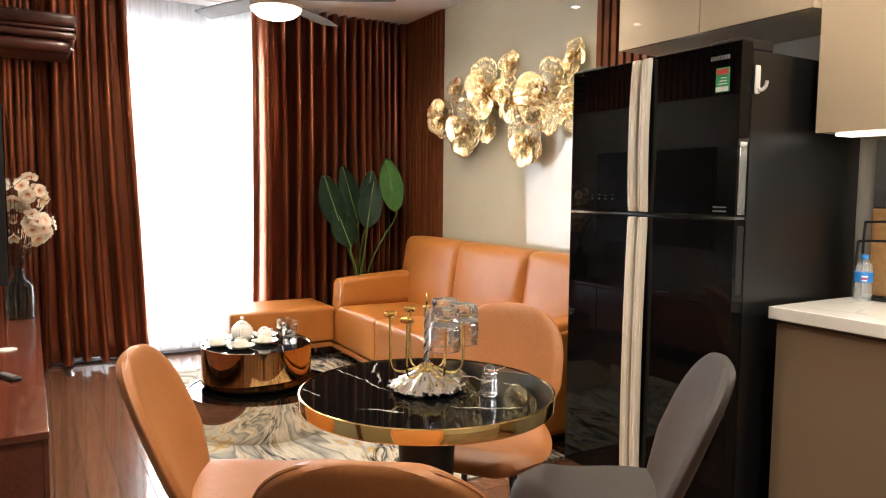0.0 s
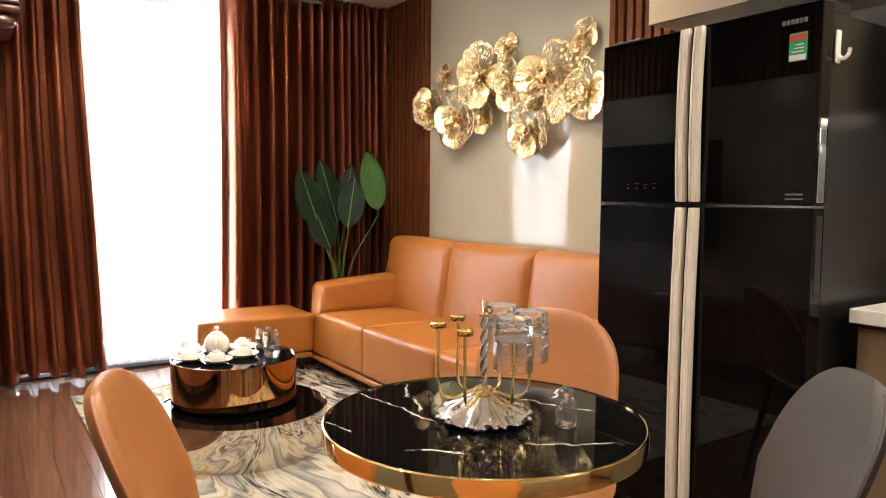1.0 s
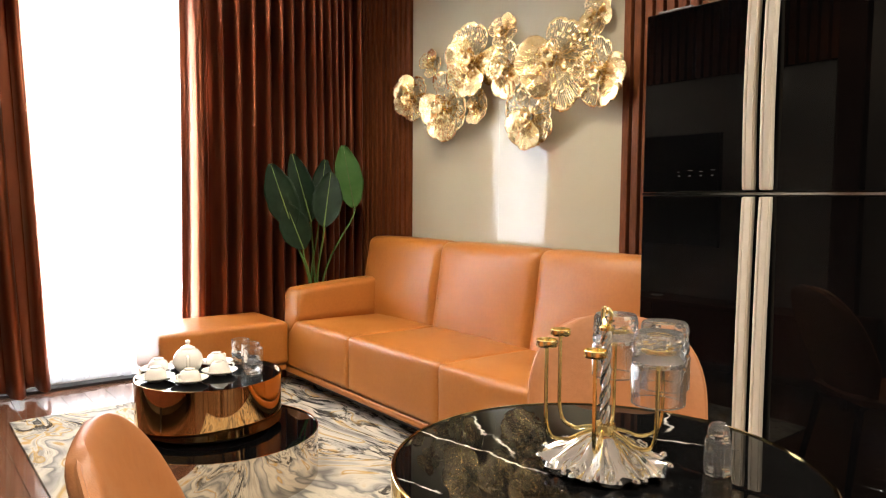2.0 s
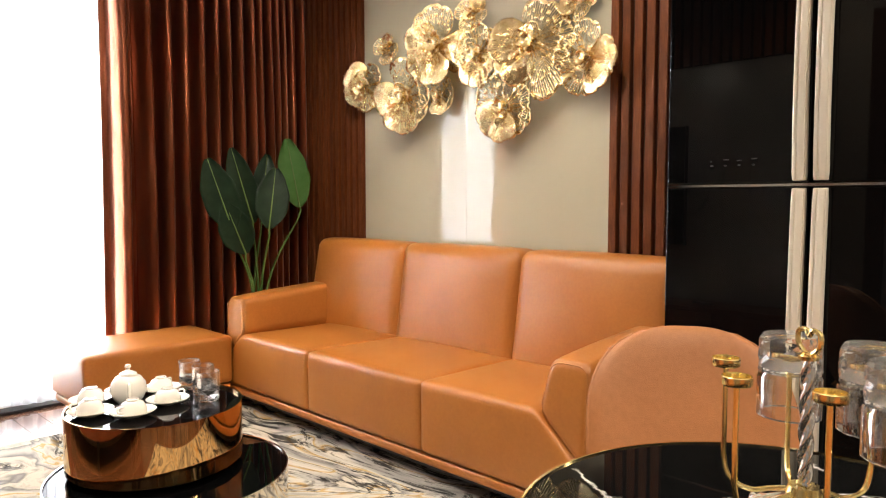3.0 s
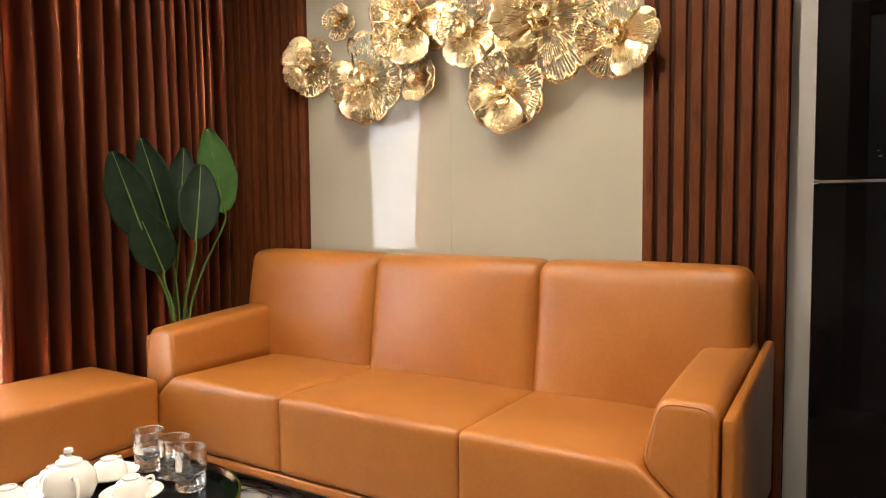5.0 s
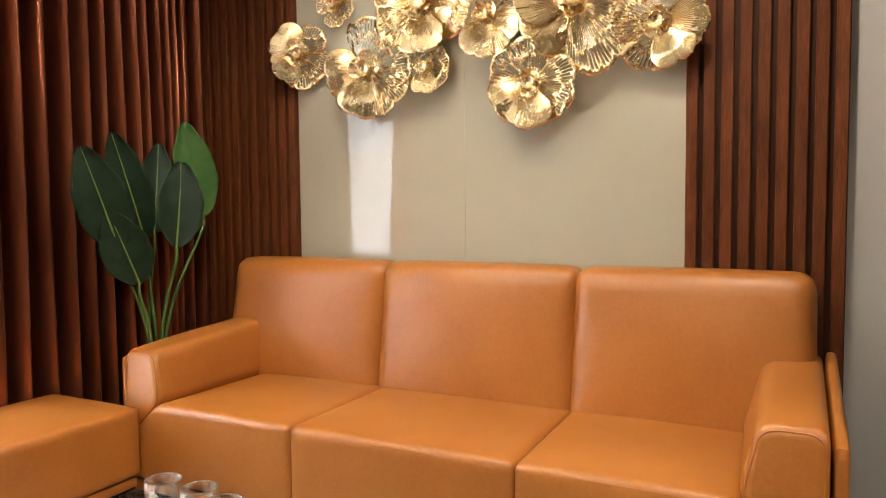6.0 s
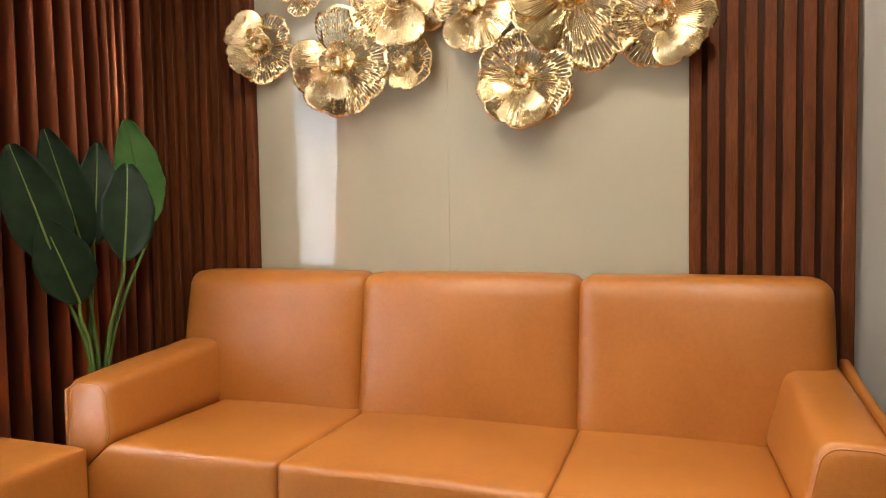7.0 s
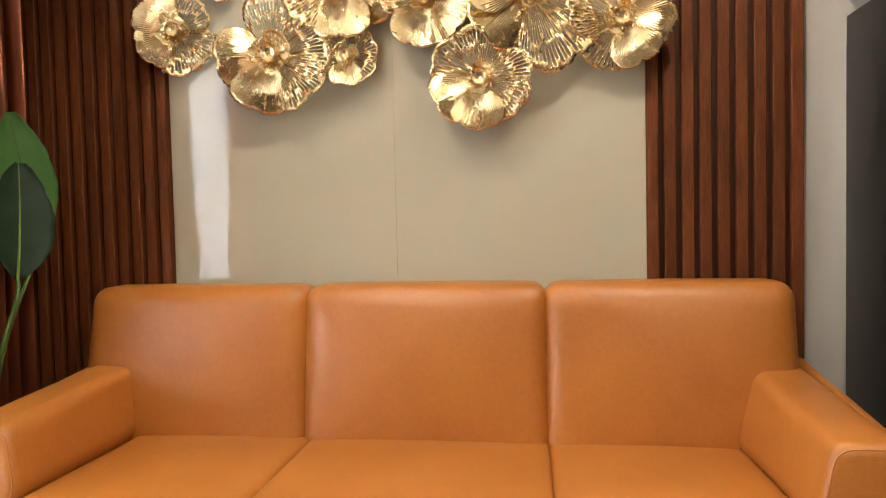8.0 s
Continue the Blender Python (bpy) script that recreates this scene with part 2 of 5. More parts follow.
M["glass"] = glassy("clear_glass")
M["crystal"] = glassy("cut_crystal", (1, 1, 1), 0.0, 1.5)
bsdf(M["crystal"]).inputs["Transmission Weight"].default_value = 0.93
M["vase"] = glassy("smoky_glass", (0.45, 0.60, 0.62), 0.05)


def thin_clear(name, share):
    """Thin clear plastic: mostly see-through, with a gloss on top."""
    m = mat(name, (0.9, 0.93, 0.96), 0.05)
    out = [n for n in m.node_tree.nodes if n.type == "OUTPUT_MATERIAL"][0]
    tp = node(m, "ShaderNodeBsdfTransparent", Color=(0.97, 0.98, 1, 1))
    mx = node(m, "ShaderNodeMixShader", Fac=share)
    wire(m, tp.outputs[0], mx.inputs[1])
    wire(m, bsdf(m).outputs[0], mx.inputs[2])
    wire(m, mx.outputs[0], out.inputs[0])
    return m


M["thin"] = thin_clear("clear_plastic", 0.22)


def thin_wall():
    """A thin clear glass wall: see-through, with a mirror gloss that grows at the edges."""
    m = bpy.data.materials.new("thin_glass_wall")
    m.use_nodes = True
    nt = m.node_tree
    for n in list(nt.nodes):
        if n.type != "OUTPUT_MATERIAL":
            nt.nodes.remove(n)
    out = [n for n in nt.nodes if n.type == "OUTPUT_MATERIAL"][0]
    tp = node(m, "ShaderNodeBsdfTransparent", Color=(0.985, 0.99, 0.99, 1))
    gl = node(m, "ShaderNodeBsdfGlossy", Color=(1, 1, 1, 1), Roughness=0.01)
    fr_ = node(m, "ShaderNodeLayerWeight", Blend=0.52)
    mx = node(m, "ShaderNodeMixShader")
    wire(m, fr_.outputs["Facing"], mx.inputs[0])
    wire(m, tp.outputs[0], mx.inputs[1])
    wire(m, gl.outputs[0], mx.inputs[2])
    wire(m, mx.outputs[0], out.inputs[0])
    return m


M["thin_glass"] = thin_wall()


def glow(name, colour, power):
    m = mat(name, colour, 0.5)
    bsdf(m).inputs["Emission Color"].default_value = (*colour, 1)
    bsdf(m).inputs["Emission Strength"].default_value = power
    return m


# pale strip, no lamp: glow added for the sheen on the refrigerator's side
M["strip"] = glow("pale_strip_glow", (1.0, 0.92, 0.80), 1.6)
M["lens"] = glow("downlight_lens", (1.0, 0.93, 0.80), 40.0)
M["lamp"] = glow("lamp_glass", (1.0, 0.93, 0.80), 9.0)
M["outside"] = glow("bright_haze", (0.95, 0.98, 1.0), 7.0)


def rug_mat():
    m = mat("agate_rug", (0.5, 0.47, 0.4), 0.95, spec=0.1)
    v = coords(m, (1.35, 0.62, 1.0), (0, 0, 0.30))
    warp = node(m, "ShaderNodeTexNoise", Scale=1.25, Detail=2.0, Roughness=0.45, Distortion=0.6)
    wire(m, v, warp.inputs["Vector"])
    sc = node(m, "ShaderNodeVectorMath")
    sc.operation = "SCALE"
    sc.inputs[3].default_value = 1.5
    wire(m, warp.outputs["Color"], sc.inputs[0])
    ad = node(m, "ShaderNodeVectorMath")
    wire(m, v, ad.inputs[0])
    wire(m, sc.outputs[0], ad.inputs[1])
    w = noise_tex(m, ad.outputs[0], 1.75, 3.0, 0.52, 0.3)
    cream, grey, pale, gold = (0.56, 0.51, 0.42), (0.20, 0.195, 0.185), (0.40, 0.38, 0.345), (0.46, 0.29, 0.09)
    c = ramp(m, w, [(0.25, grey), (0.34, pale), (0.388, cream), (0.400, gold), (0.413, cream), (0.45, pale), (0.475, grey), (0.49, cream), (0.53, cream), (0.552, pale), (0.563, gold), (0.577, cream), (0.62, grey), (0.65, pale), (0.70, cream)])
    # broken black mottling drawn out along the swirls
    st = node(m, "ShaderNodeMapping")
    st.inputs["Scale"].default_value = (2.6, 1.0, 1.0)
    wire(m, ad.outputs[0], st.inputs["Vector"])
    streak = ramp(m, noise_tex(m, st.outputs[0], 6.5, 7, 0.70, 0.9), [(0.43, (0.10, 0.10, 0.105)), (0.46, (0.45, 0.45, 0.45)), (0.50, (1, 1, 1))])
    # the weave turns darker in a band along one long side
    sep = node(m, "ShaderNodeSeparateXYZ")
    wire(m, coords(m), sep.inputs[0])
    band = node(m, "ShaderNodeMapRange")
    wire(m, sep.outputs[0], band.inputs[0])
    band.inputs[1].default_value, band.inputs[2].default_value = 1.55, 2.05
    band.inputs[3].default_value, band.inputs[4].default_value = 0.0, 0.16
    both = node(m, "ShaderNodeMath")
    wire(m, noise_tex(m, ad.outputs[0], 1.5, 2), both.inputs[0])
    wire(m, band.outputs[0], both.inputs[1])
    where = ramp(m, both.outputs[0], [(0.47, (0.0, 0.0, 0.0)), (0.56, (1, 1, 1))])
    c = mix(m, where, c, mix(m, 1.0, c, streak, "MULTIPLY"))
    fine = ramp(m, noise_tex(m, st.outputs[0], 11, 5, 0.7, 0.5), [(0.36, (0.70, 0.70, 0.70)), (0.52, (1, 1, 1))])
    c = mix(m, 0.8, c, fine, "MULTIPLY")
    wire(m, c, bsdf(m).inputs["Base Color"])
    bump(m, noise_tex(m, coords(m), 500, 2), 0.4, 0.004)
    return m


M["rug"] = rug_mat()


def leaf_mat(name, dark, light):
    m = mat(name, light, 0.5, spec=0.25)
    v = coords(m)
    c = ramp(m, noise_tex(m, v, 12, 4), [(0.3, dark), (0.7, light)])
    wire(m, c, bsdf(m).inputs["Base Color"])
    return m


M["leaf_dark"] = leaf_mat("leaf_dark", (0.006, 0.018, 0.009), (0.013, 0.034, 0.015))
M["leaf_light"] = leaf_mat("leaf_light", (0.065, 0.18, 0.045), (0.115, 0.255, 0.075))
M["stem"] = leaf_mat("leaf_stem", (0.06, 0.14, 0.03), (0.13, 0.22, 0.06))
M["rib"] = leaf_mat("leaf_rib", (0.12, 0.20, 0.05), (0.18, 0.27, 0.08))
M["blossom"] = mat("blossom_petals", (0.9, 0.8, 0.65), 0.6, spec=0.2)
fade = node(M["blossom"], "ShaderNodeAttribute")
fade.attribute_name = "throat"
wire(M["blossom"], ramp(M["blossom"], fade.outputs["Fac"], [(0.10, (0.70, 0.24, 0.10)), (0.38, (0.86, 0.52, 0.30)), (0.62, (0.93, 0.84, 0.68)), (1.0, (0.94, 0.89, 0.76))]), bsdf(M["blossom"]).inputs["Base Color"])


def translucent(m, colour, share):
    """Lets some light through a thin petal."""
    out = [n for n in m.node_tree.nodes if n.type == "OUTPUT_MATERIAL"][0]
    tr = node(m, "ShaderNodeBsdfTranslucent", Color=(*colour, 1))
    mx = node(m, "ShaderNodeMixShader", Fac=share)
    wire(m, bsdf(m).outputs[0], mx.inputs[1])
    wire(m, tr.outputs[0], mx.inputs[2])
    wire(m, mx.outputs[0], out.inputs[0])


translucent(M["blossom"], (0.92, 0.74, 0.58), 0.35)
translucent(M["leaf_light"], (0.16, 0.34, 0.05), 0.25)
M["stamen"] = leaf_mat("stamens", (0.50, 0.16, 0.08), (0.62, 0.26, 0.12))
M["twig"] = leaf_mat("twigs", (0.05, 0.02, 0.015), (0.10, 0.045, 0.03))
M["board"] = wood("board_wood", (0.38, 0.20, 0.08), (0.58, 0.34, 0.15), 0.45, (0.8, 6, 6))
M["fan_blade"] = wood("bronze_blade", (0.030, 0.019, 0.009), (0.055, 0.036, 0.017), 0.6, (1, 1, 1))

# ---------- mesh helpers ----------


def mesh_object(name, bm, material, parent=None, label="", smooth=True, flat_angle=None):
    me = bpy.data.meshes.new(name)
    bmesh.ops.recalc_face_normals(bm, faces=bm.faces)
    bm.to_mesh(me)
    bm.free()
    me.materials.append(material)
    if smooth:
        for p in me.polygons:
            p.use_smooth = True
        me.set_sharp_from_angle(angle=radians(flat_angle or 38))
        flat = me.attributes.get("flat_face")
        if flat:
            for p in me.polygons:
                if flat.data[p.index].value:
                    p.use_smooth = False
    ob = new(name, me)
    if parent is not None:
        ob.parent = parent
    if label:
        tagged(ob, label)
    return ob


def part(name, bm, material, parent, label=""):
    return mesh_object(name, bm, material, parent, label)


def empty(name, place=(0, 0, 0), rz=0.0):
    ob = new(name)
    ob.empty_display_size = 0.1
    ob.matrix_world = pose(*place, 0, 0, rz)
    return ob


def box(x0, x1, y0, y1, z0, z1, bevel=0.0, seg=2):
    bm = bmesh.new()
    bmesh.ops.create_cube(bm, size=1.0)
    for v in bm.verts:
        v.co = Vector(((x0 + x1) / 2 + v.co.x * (x1 - x0), (y0 + y1) / 2 + v.co.y * (y1 - y0), (z0 + z1) / 2 + v.co.z * (z1 - z0)))
    if bevel:
        bmesh.ops.bevel(bm, geom=list(bm.edges), offset=bevel, segments=seg, affect="EDGES", profile=0.5)
    flat = bm.faces.layers.int.new("flat_face")
    for f in bm.faces:
        f[flat] = 1
    return bm


def rbox(x0, x1, y0, y1, z0, z1, r, n=12, puff=(0, 0, 0), warp=None):
    """A rounded, slightly puffed box; warp moves a point given its place and its place in the box from -1 to 1."""
    bm = bmesh.new()
    bmesh.ops.create_cube(bm, size=2.0)
    bmesh.ops.subdivide_edges(bm, edges=list(bm.edges), cuts=n, use_grid_fill=True)
    c = Vector(((x0 + x1) / 2, (y0 + y1) / 2, (z0 + z1) / 2))
    h = Vector(((x1 - x0) / 2, (y1 - y0) / 2, (z1 - z0) / 2))
    for v in bm.verts:
        q = v.co.copy()
        # more rows of points close to the edges
        q = Vector([math.copysign(1 - (1 - abs(a)) ** 1.6, a) for a in q])
        p = Vector([a * b for a, b in zip(q, h)])
        inner = Vector([max(-b + r, min(b - r, a)) for a, b in zip(p, h)])
        d = p - inner
        if d.length > 1e-9:
            p = inner + d.normalized() * r
        u = [a / b for a, b in zip(p, h)]
        for k in range(3):
            if puff[k]:
                i, j = (k + 1) % 3, (k + 2) % 3
                p[k] += math.copysign(1, u[k]) * puff[k] * max(0, 1 - u[i] ** 2) * max(0, 1 - u[j] ** 2) * abs(u[k]) ** 3
        v.co = c + p
        if warp:
            v.co = Vector(warp(v.co, u))
    return bm


def lathe(profile, n=48, centre=(0, 0, 0), wave=None):
    """Turns (radius, height) pairs about z; wave(angle, k) scales the radius."""
    bm = bmesh.new()
    rings = []
    for k, (r, z) in enumerate(profile):
        if r < 1e-6:
            rings.append([bm.verts.new((centre[0], centre[1], centre[2] + z))])
            continue
        row = []
        for i in range(n):
            a = 2 * math.pi * i / n
            f, dz = wave(a, k) if wave else (1.0, 0.0)
            row.append(bm.verts.new((centre[0] + r * f * math.cos(a), centre[1] + r * f * math.sin(a), centre[2] + z + dz)))
        rings.append(row)
    for a, b in zip(rings, rings[1:]):
        for i in range(n):
            j = (i + 1) % n
            if len(a) == 1 and len(b) == 1:
                continue
            if len(a) == 1:
                bm.faces.new((a[0], b[i], b[j]))
            elif len(b) == 1:
                bm.faces.new((a[i], b[0], a[j]))
            else:
                bm.faces.new((a[i], b[i], b[j], a[j]))
    return bm


def tube(points, radius, n=10, taper=None):
    """A round rod along points."""
    bm = bmesh.new()
    pts = [Vector(p) for p in points]
    rings, side = [], None
    for k, p in enumerate(pts):
        d = (pts[min(k + 1, len(pts) - 1)] - pts[max(k - 1, 0)]).normalized()
        if side is None:
            side = d.orthogonal().normalized()
        side = (side - d * side.dot(d)).normalized()
        up = d.cross(side)
        r = radius * (taper(k / (len(pts) - 1)) if taper else 1)
        rings.append([bm.verts.new(p + (side * math.cos(2 * math.pi * i / n) + up * math.sin(2 * math.pi * i / n)) * r) for i in range(n)])
    for a, b in zip(rings, rings[1:]):
        for i in range(n):
            bm.faces.new((a[i], a[(i + 1) % n], b[(i + 1) % n], b[i]))
    bm.faces.new(rings[0])
    bm.faces.new(rings[-1])
    return bm


def curve_points(pts, steps=8):
    """A smooth line through pts."""
    out = []
    p = [Vector(a) for a in pts]
    p = [p[0] * 2 - p[1]] + p + [p[-1] * 2 - p[-2]]
    for i in range(1, len(p) - 2):
        for s in range(steps):
            t = s / steps
            a, b, c, d = p[i - 1], p[i], p[i + 1], p[i + 2]
            out.append(0.5 * ((2 * b) + (c - a) * t + (2 * a - 5 * b + 4 * c - d) * t * t + (3 * b - a - 3 * c + d) * t ** 3))
    out.append(p[-2])
    return out


def sheet(rows):
    """A mesh over a grid of points."""
    bm = bmesh.new()
    g = [[bm.verts.new(p) for p in row] for row in rows]
    for a, b in zip(g, g[1:]):
        for i in range(len(a) - 1):
            bm.faces.new((a[i], a[i + 1], b[i + 1], b[i]))
    return bm


def join(*bms):
    bm = bms[0]
    for other in bms[1:]:
        me = bpy.data.meshes.new("tmp")
        other.to_mesh(me)
        other.free()
        bm.from_mesh(me)
        bpy.data.meshes.remove(me)
    return bm


def structure(name, bm, material, label, category, smooth=True):
    return tagged(mesh_object(name, bm, material, None, "", smooth), label, category, kind="structure")


# ---------- shell of the room ----------
X0, X1, Y0, Y1 = -0.20, 2.96, -1.60, 5.80
floor = structure("floor", box(X0 - 0.1, X1 + 0.1, Y0 - 0.1, Y1 + 0.4, -0.06, -0.003), M["floor_gap"], "dark red-brown laminate plank floor with a soft sheen", "floor")
structure("ceiling", box(X0 - 0.1, X1 + 0.1, Y0 - 0.1, Y1 + 0.1, CEIL, CEIL + 0.1), M["ceiling"], "smooth white plaster ceiling with recessed downlights", "ceiling")
wall_east = structure("wall_east", box(X1, X1 + 0.12, Y0, Y1, 0, CEIL), M["wall"], "off-white painted wall behind sofa and refrigerator", "wall")
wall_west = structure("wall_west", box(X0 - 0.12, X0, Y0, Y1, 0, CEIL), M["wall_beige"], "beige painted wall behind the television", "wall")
structure("wall_south", box(X0 - 0.12, X1 + 0.12, Y0 - 0.12, Y0, 0, CEIL), M["wall"], "plain off-white painted wall closing the room", "wall")
WX0, WX1, WZ0, WZ1 = 0.30, 2.45, 0.04, 2.52
wn_ = join(box(X0 - 0.12, WX0, Y1, Y1 + 0.14, 0, CEIL), box(WX1, X1 + 0.12, Y1, Y1 + 0.14, 0, CEIL), box(WX0, WX1, Y1, Y1 + 0.14, WZ1, CEIL), box(WX0, WX1, Y1, Y1 + 0.14, 0, WZ0))
structure("wall_north", wn_, M["wall"], "off-white wall with a wide balcony door opening", "wall")

# balcony door with two sliding leaves
win = structure("window_1", join(box(WX0, WX1, Y1 + 0.03, Y1 + 0.11, WZ0, WZ0 + 0.05, 0.004), box(WX0, WX1, Y1 + 0.03, Y1 + 0.11, WZ1 - 0.05, WZ1, 0.004), box(WX0, WX0 + 0.05, Y1 + 0.03, Y1 + 0.11, WZ0 + 0.05, WZ1 - 0.05, 0.004), box(WX1 - 0.05, WX1, Y1 + 0.03, Y1 + 0.11, WZ0 + 0.05, WZ1 - 0.05, 0.004)), M["dark_frame"], "dark aluminium balcony door behind sheer curtain", "window")
for px0, px1, py in ((WX0 + 0.06, 1.36, Y1 + 0.055), (1.33, WX1 - 0.06, Y1 + 0.09)):
    part("window_frame", join(box(px0, px0 + 0.05, py - 0.012, py + 0.012, 0.10, 2.46), box(px1 - 0.05, px1, py - 0.012, py + 0.012, 0.10, 2.46), box(px0 + 0.05, px1 - 0.05, py - 0.012, py + 0.012, 0.10, 0.16), box(px0 + 0.05, px1 - 0.05, py - 0.012, py + 0.012, 2.40, 2.46)), M["dark_frame"], win)
    pane = part("pane", box(px0 + 0.05, px1 - 0.05, py - 0.003, py + 0.003, 0.16, 2.40), M["glass"], win)
    pane.visible_shadow = False
structure("threshold", box(WX0 - 0.1, WX1 + 0.1, 5.70, 5.80, 0.0, 0.018, 0.003), M["dark_frame"], "dark metal sliding door threshold on the floor", "threshold")
structure("backdrop", box(-3.0, 6.0, 7.6, 7.62, -1.0, 5.0), M["outside"], "overcast white daylight haze outside the balcony", "backdrop")

# ---------- feature wall ----------
PY0, PY1 = 3.145, 4.872
for a, b in ((PY0, 4.0147), (4.0153, PY1)):
    slab = box(2.917, X1 - 0.001, a, b, 0.0, CEIL - 0.001, 0.0004, 1)
    for v in slab.verts:
        if v.co.x < 2.93:
            v.co.x += 0.0085 * (v.co.y - 4.01)          # the boards stand a hair out of true
    structure("wall_panel", slab, M["panel"], "glossy beige lacquered wall panel above the sofa", "wall panel")


def slat_run(name, start, count, pitch, width, x_front, x_back, z0, z1, label, axis="y", sign=1):
    back = structure(name, box(x_back - 0.004 * sign, x_back + 0.008 * sign, start - 0.003, start + (count - 1) * pitch + width, z0, z1) if axis == "y" else box(start, start + count * pitch, x_back - 0.004, x_back + 0.008, z0, z1), M["slat_back"], label, "wall panel")
    for i in range(count):
        s0 = start + i * pitch
        if axis == "y":
            b = box(min(x_front, x_back), max(x_front, x_back), s0, s0 + width, z0 + 0.002, z1 - 0.002, 0.003, 1)
        else:
            b = box(s0, s0 + width, min(x_front, x_back), max(x_front, x_back), z0 + 0.002, z1 - 0.002, 0.003, 1)
        part("slat", b, M["slat"], back)
    return back


slat_run("slat_wall_south", 2.642, 9, 0.0578, 0.0395, 2.900, 2.930, 0.0, CEIL - 0.002, "dark walnut vertical slat panel beside the refrigerator")
slat_run("slat_wall_north", PY1 + 0.004, 14, 0.0578, 0.0395, 2.900, 2.930, 0.0, CEIL - 0.002, "dark walnut vertical slat panel beside the curtain")
slat_run("slat_band_west", 2.86, 37, 0.0634, 0.043, -0.135, -0.19, 2.0, CEIL - 0.002, "dark walnut slat band above the television wall", sign=-1)
structure("tv_wall_panel", box(-0.198, -0.15, 2.86, 5.2, 0.5, 1.998, 0.002, 1), M["tv_stone"], "grey veined marble panel behind the television", "wall panel")
structure("pillar", box(-0.199, -0.12, 2.705, 2.856, 0.0, CEIL - 0.001, 0.004, 1), M["slat_back"], "dark wooden end post of the television wall", "pillar")
door = structure("door_1", box(-0.199, -0.165, 1.55, 2.44, 0.0, 2.1, 0.004, 1), M["grey_door"], "closed grey interior door in a dark frame", "door")
part("door_frame", join(box(-0.199, -0.15, 1.46, 1.545, 0, 2.18, 0.004), box(-0.199, -0.15, 2.445, 2.53, 0, 2.18, 0.004), box(-0.199, -0.15, 1.547, 2.443, 2.105, 2.18, 0.004)), M["slat_back"], door)
part("door_handle", tube([(-0.16, 1.64, 1.0), (-0.11, 1.64, 1.0), (-0.10, 1.66, 1.0), (-0.10, 1.76, 1.0)], 0.009), M["chrome"], door, "chrome lever handle")

# ---------- curtains ----------


def curtain(name, x_top, x_bot, y, folds, depth, z0, z1, material, label, seed, category="curtain", fine=20, loose=0.0):
    rnd = random.Random(seed)
    n = folds * fine
    ph = [rnd.uniform(0, 6.28) for _ in range(6)]
    widths = [rnd.uniform(0.6, 1.2) + loose * (1 - f / folds) ** 2 for f in range(folds)]
    amp = [rnd.uniform(0.7, 1.15) for _ in range(folds + 1)]
    total = sum(widths)
    rows = []
    for k in range(25):
        t = k / 24
        z = z1 + (z0 - z1) * t
        row, acc = [], 0.0
        for f in range(folds):
            for i in range(fine):
                s = i / fine
                u = (acc + widths[f] * s) / total
                a = amp[f] * (1 - s) + amp[f + 1] * s
                xa = x_top[0] + (x_top[1] - x_top[0]) * u
                xb = x_bot[0] + (x_bot[1] - x_bot[0]) * u
                x = xa + (xb - xa) * t ** 1.3
                lean = 0.012 * math.sin(3 * t + ph[f % 6]) * t
                c = 1 - 2 * ((1 - math.cos(2 * math.pi * s)) / 2) ** 2.3
                yy = y + depth * a * c * (0.8 + 0.2 * t) + 0.008 * math.sin(9 * u + ph[0] + 4 * t)
                x += 0.012 * math.sin(4 * math.pi * s) + lean
                zz = z if k < 24 else z + 0.012 * (1 + math.sin(11 * u + ph[1]))
                row.append((x, yy, zz))
            acc += widths[f]
        rows.append(row)
    ob = mesh_object(name, sheet(rows), material, None, flat_angle=80)
    so = ob.modifiers.new("thick", "SOLIDIFY")
    so.thickness = 0.003
    return tagged(ob, label, category)


curtain("curtain", (0.16, 0.77), (0.16, 0.885), 5.60, 6, 0.10, 0.030, CEIL - 0.01, M["curtain"], "reddish-brown satin blackout curtain drawn aside to the floor", 3)
curtain("curtain", (1.640, 2.90), (1.630, 2.90), 5.54, 15, 0.125, 0.006, CEIL - 0.01, M["curtain"], "reddish-brown satin blackout curtain hanging behind the plant", 8, loose=1.0)
curtain("curtain", (-0.18, 0.17), (-0.18, 0.17), 5.58, 9, 0.035, 0.030, CEIL - 0.01, M["curtain"], "reddish-brown satin curtain gathered in the corner", 21, fine=14)
curtain("sheer_curtain", (0.35, 2.4), (0.35, 2.4), 5.748, 26, 0.012, 0.02, CEIL - 0.01, M["sheer"], "white translucent voile curtain glowing with daylight", 5, fine=10)
rail = tagged(mesh_object("curtain_rail", box(0.10, 2.93, 5.60, 5.76, CEIL - 0.012, CEIL - 0.001), M["white"]), "white double curtain track under the ceiling", "curtain rail")

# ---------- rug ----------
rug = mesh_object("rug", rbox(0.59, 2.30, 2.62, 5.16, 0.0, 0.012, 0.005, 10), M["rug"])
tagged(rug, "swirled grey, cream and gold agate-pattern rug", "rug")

# ---------- sofa ----------
sofa = tagged(empty("sofa", (2.05, 3.87, 0)), "orange tan leather three-seat sofa with low arms", "sofa")


def at_sofa(bm):
    bmesh.ops.translate(bm, verts=bm.verts, vec=(-2.05, -3.87, 0))
    return bm


ARM_R, ARM_L = 2.703, 5.062          # outer faces of the two arms
KNEE_Z, ARM_Z, HEEL_Z = 0.424, 0.600, 0.250
SEAT_Y = [(ARM_R, 3.4725), (3.4695, 4.2545), (4.2515, ARM_L)]


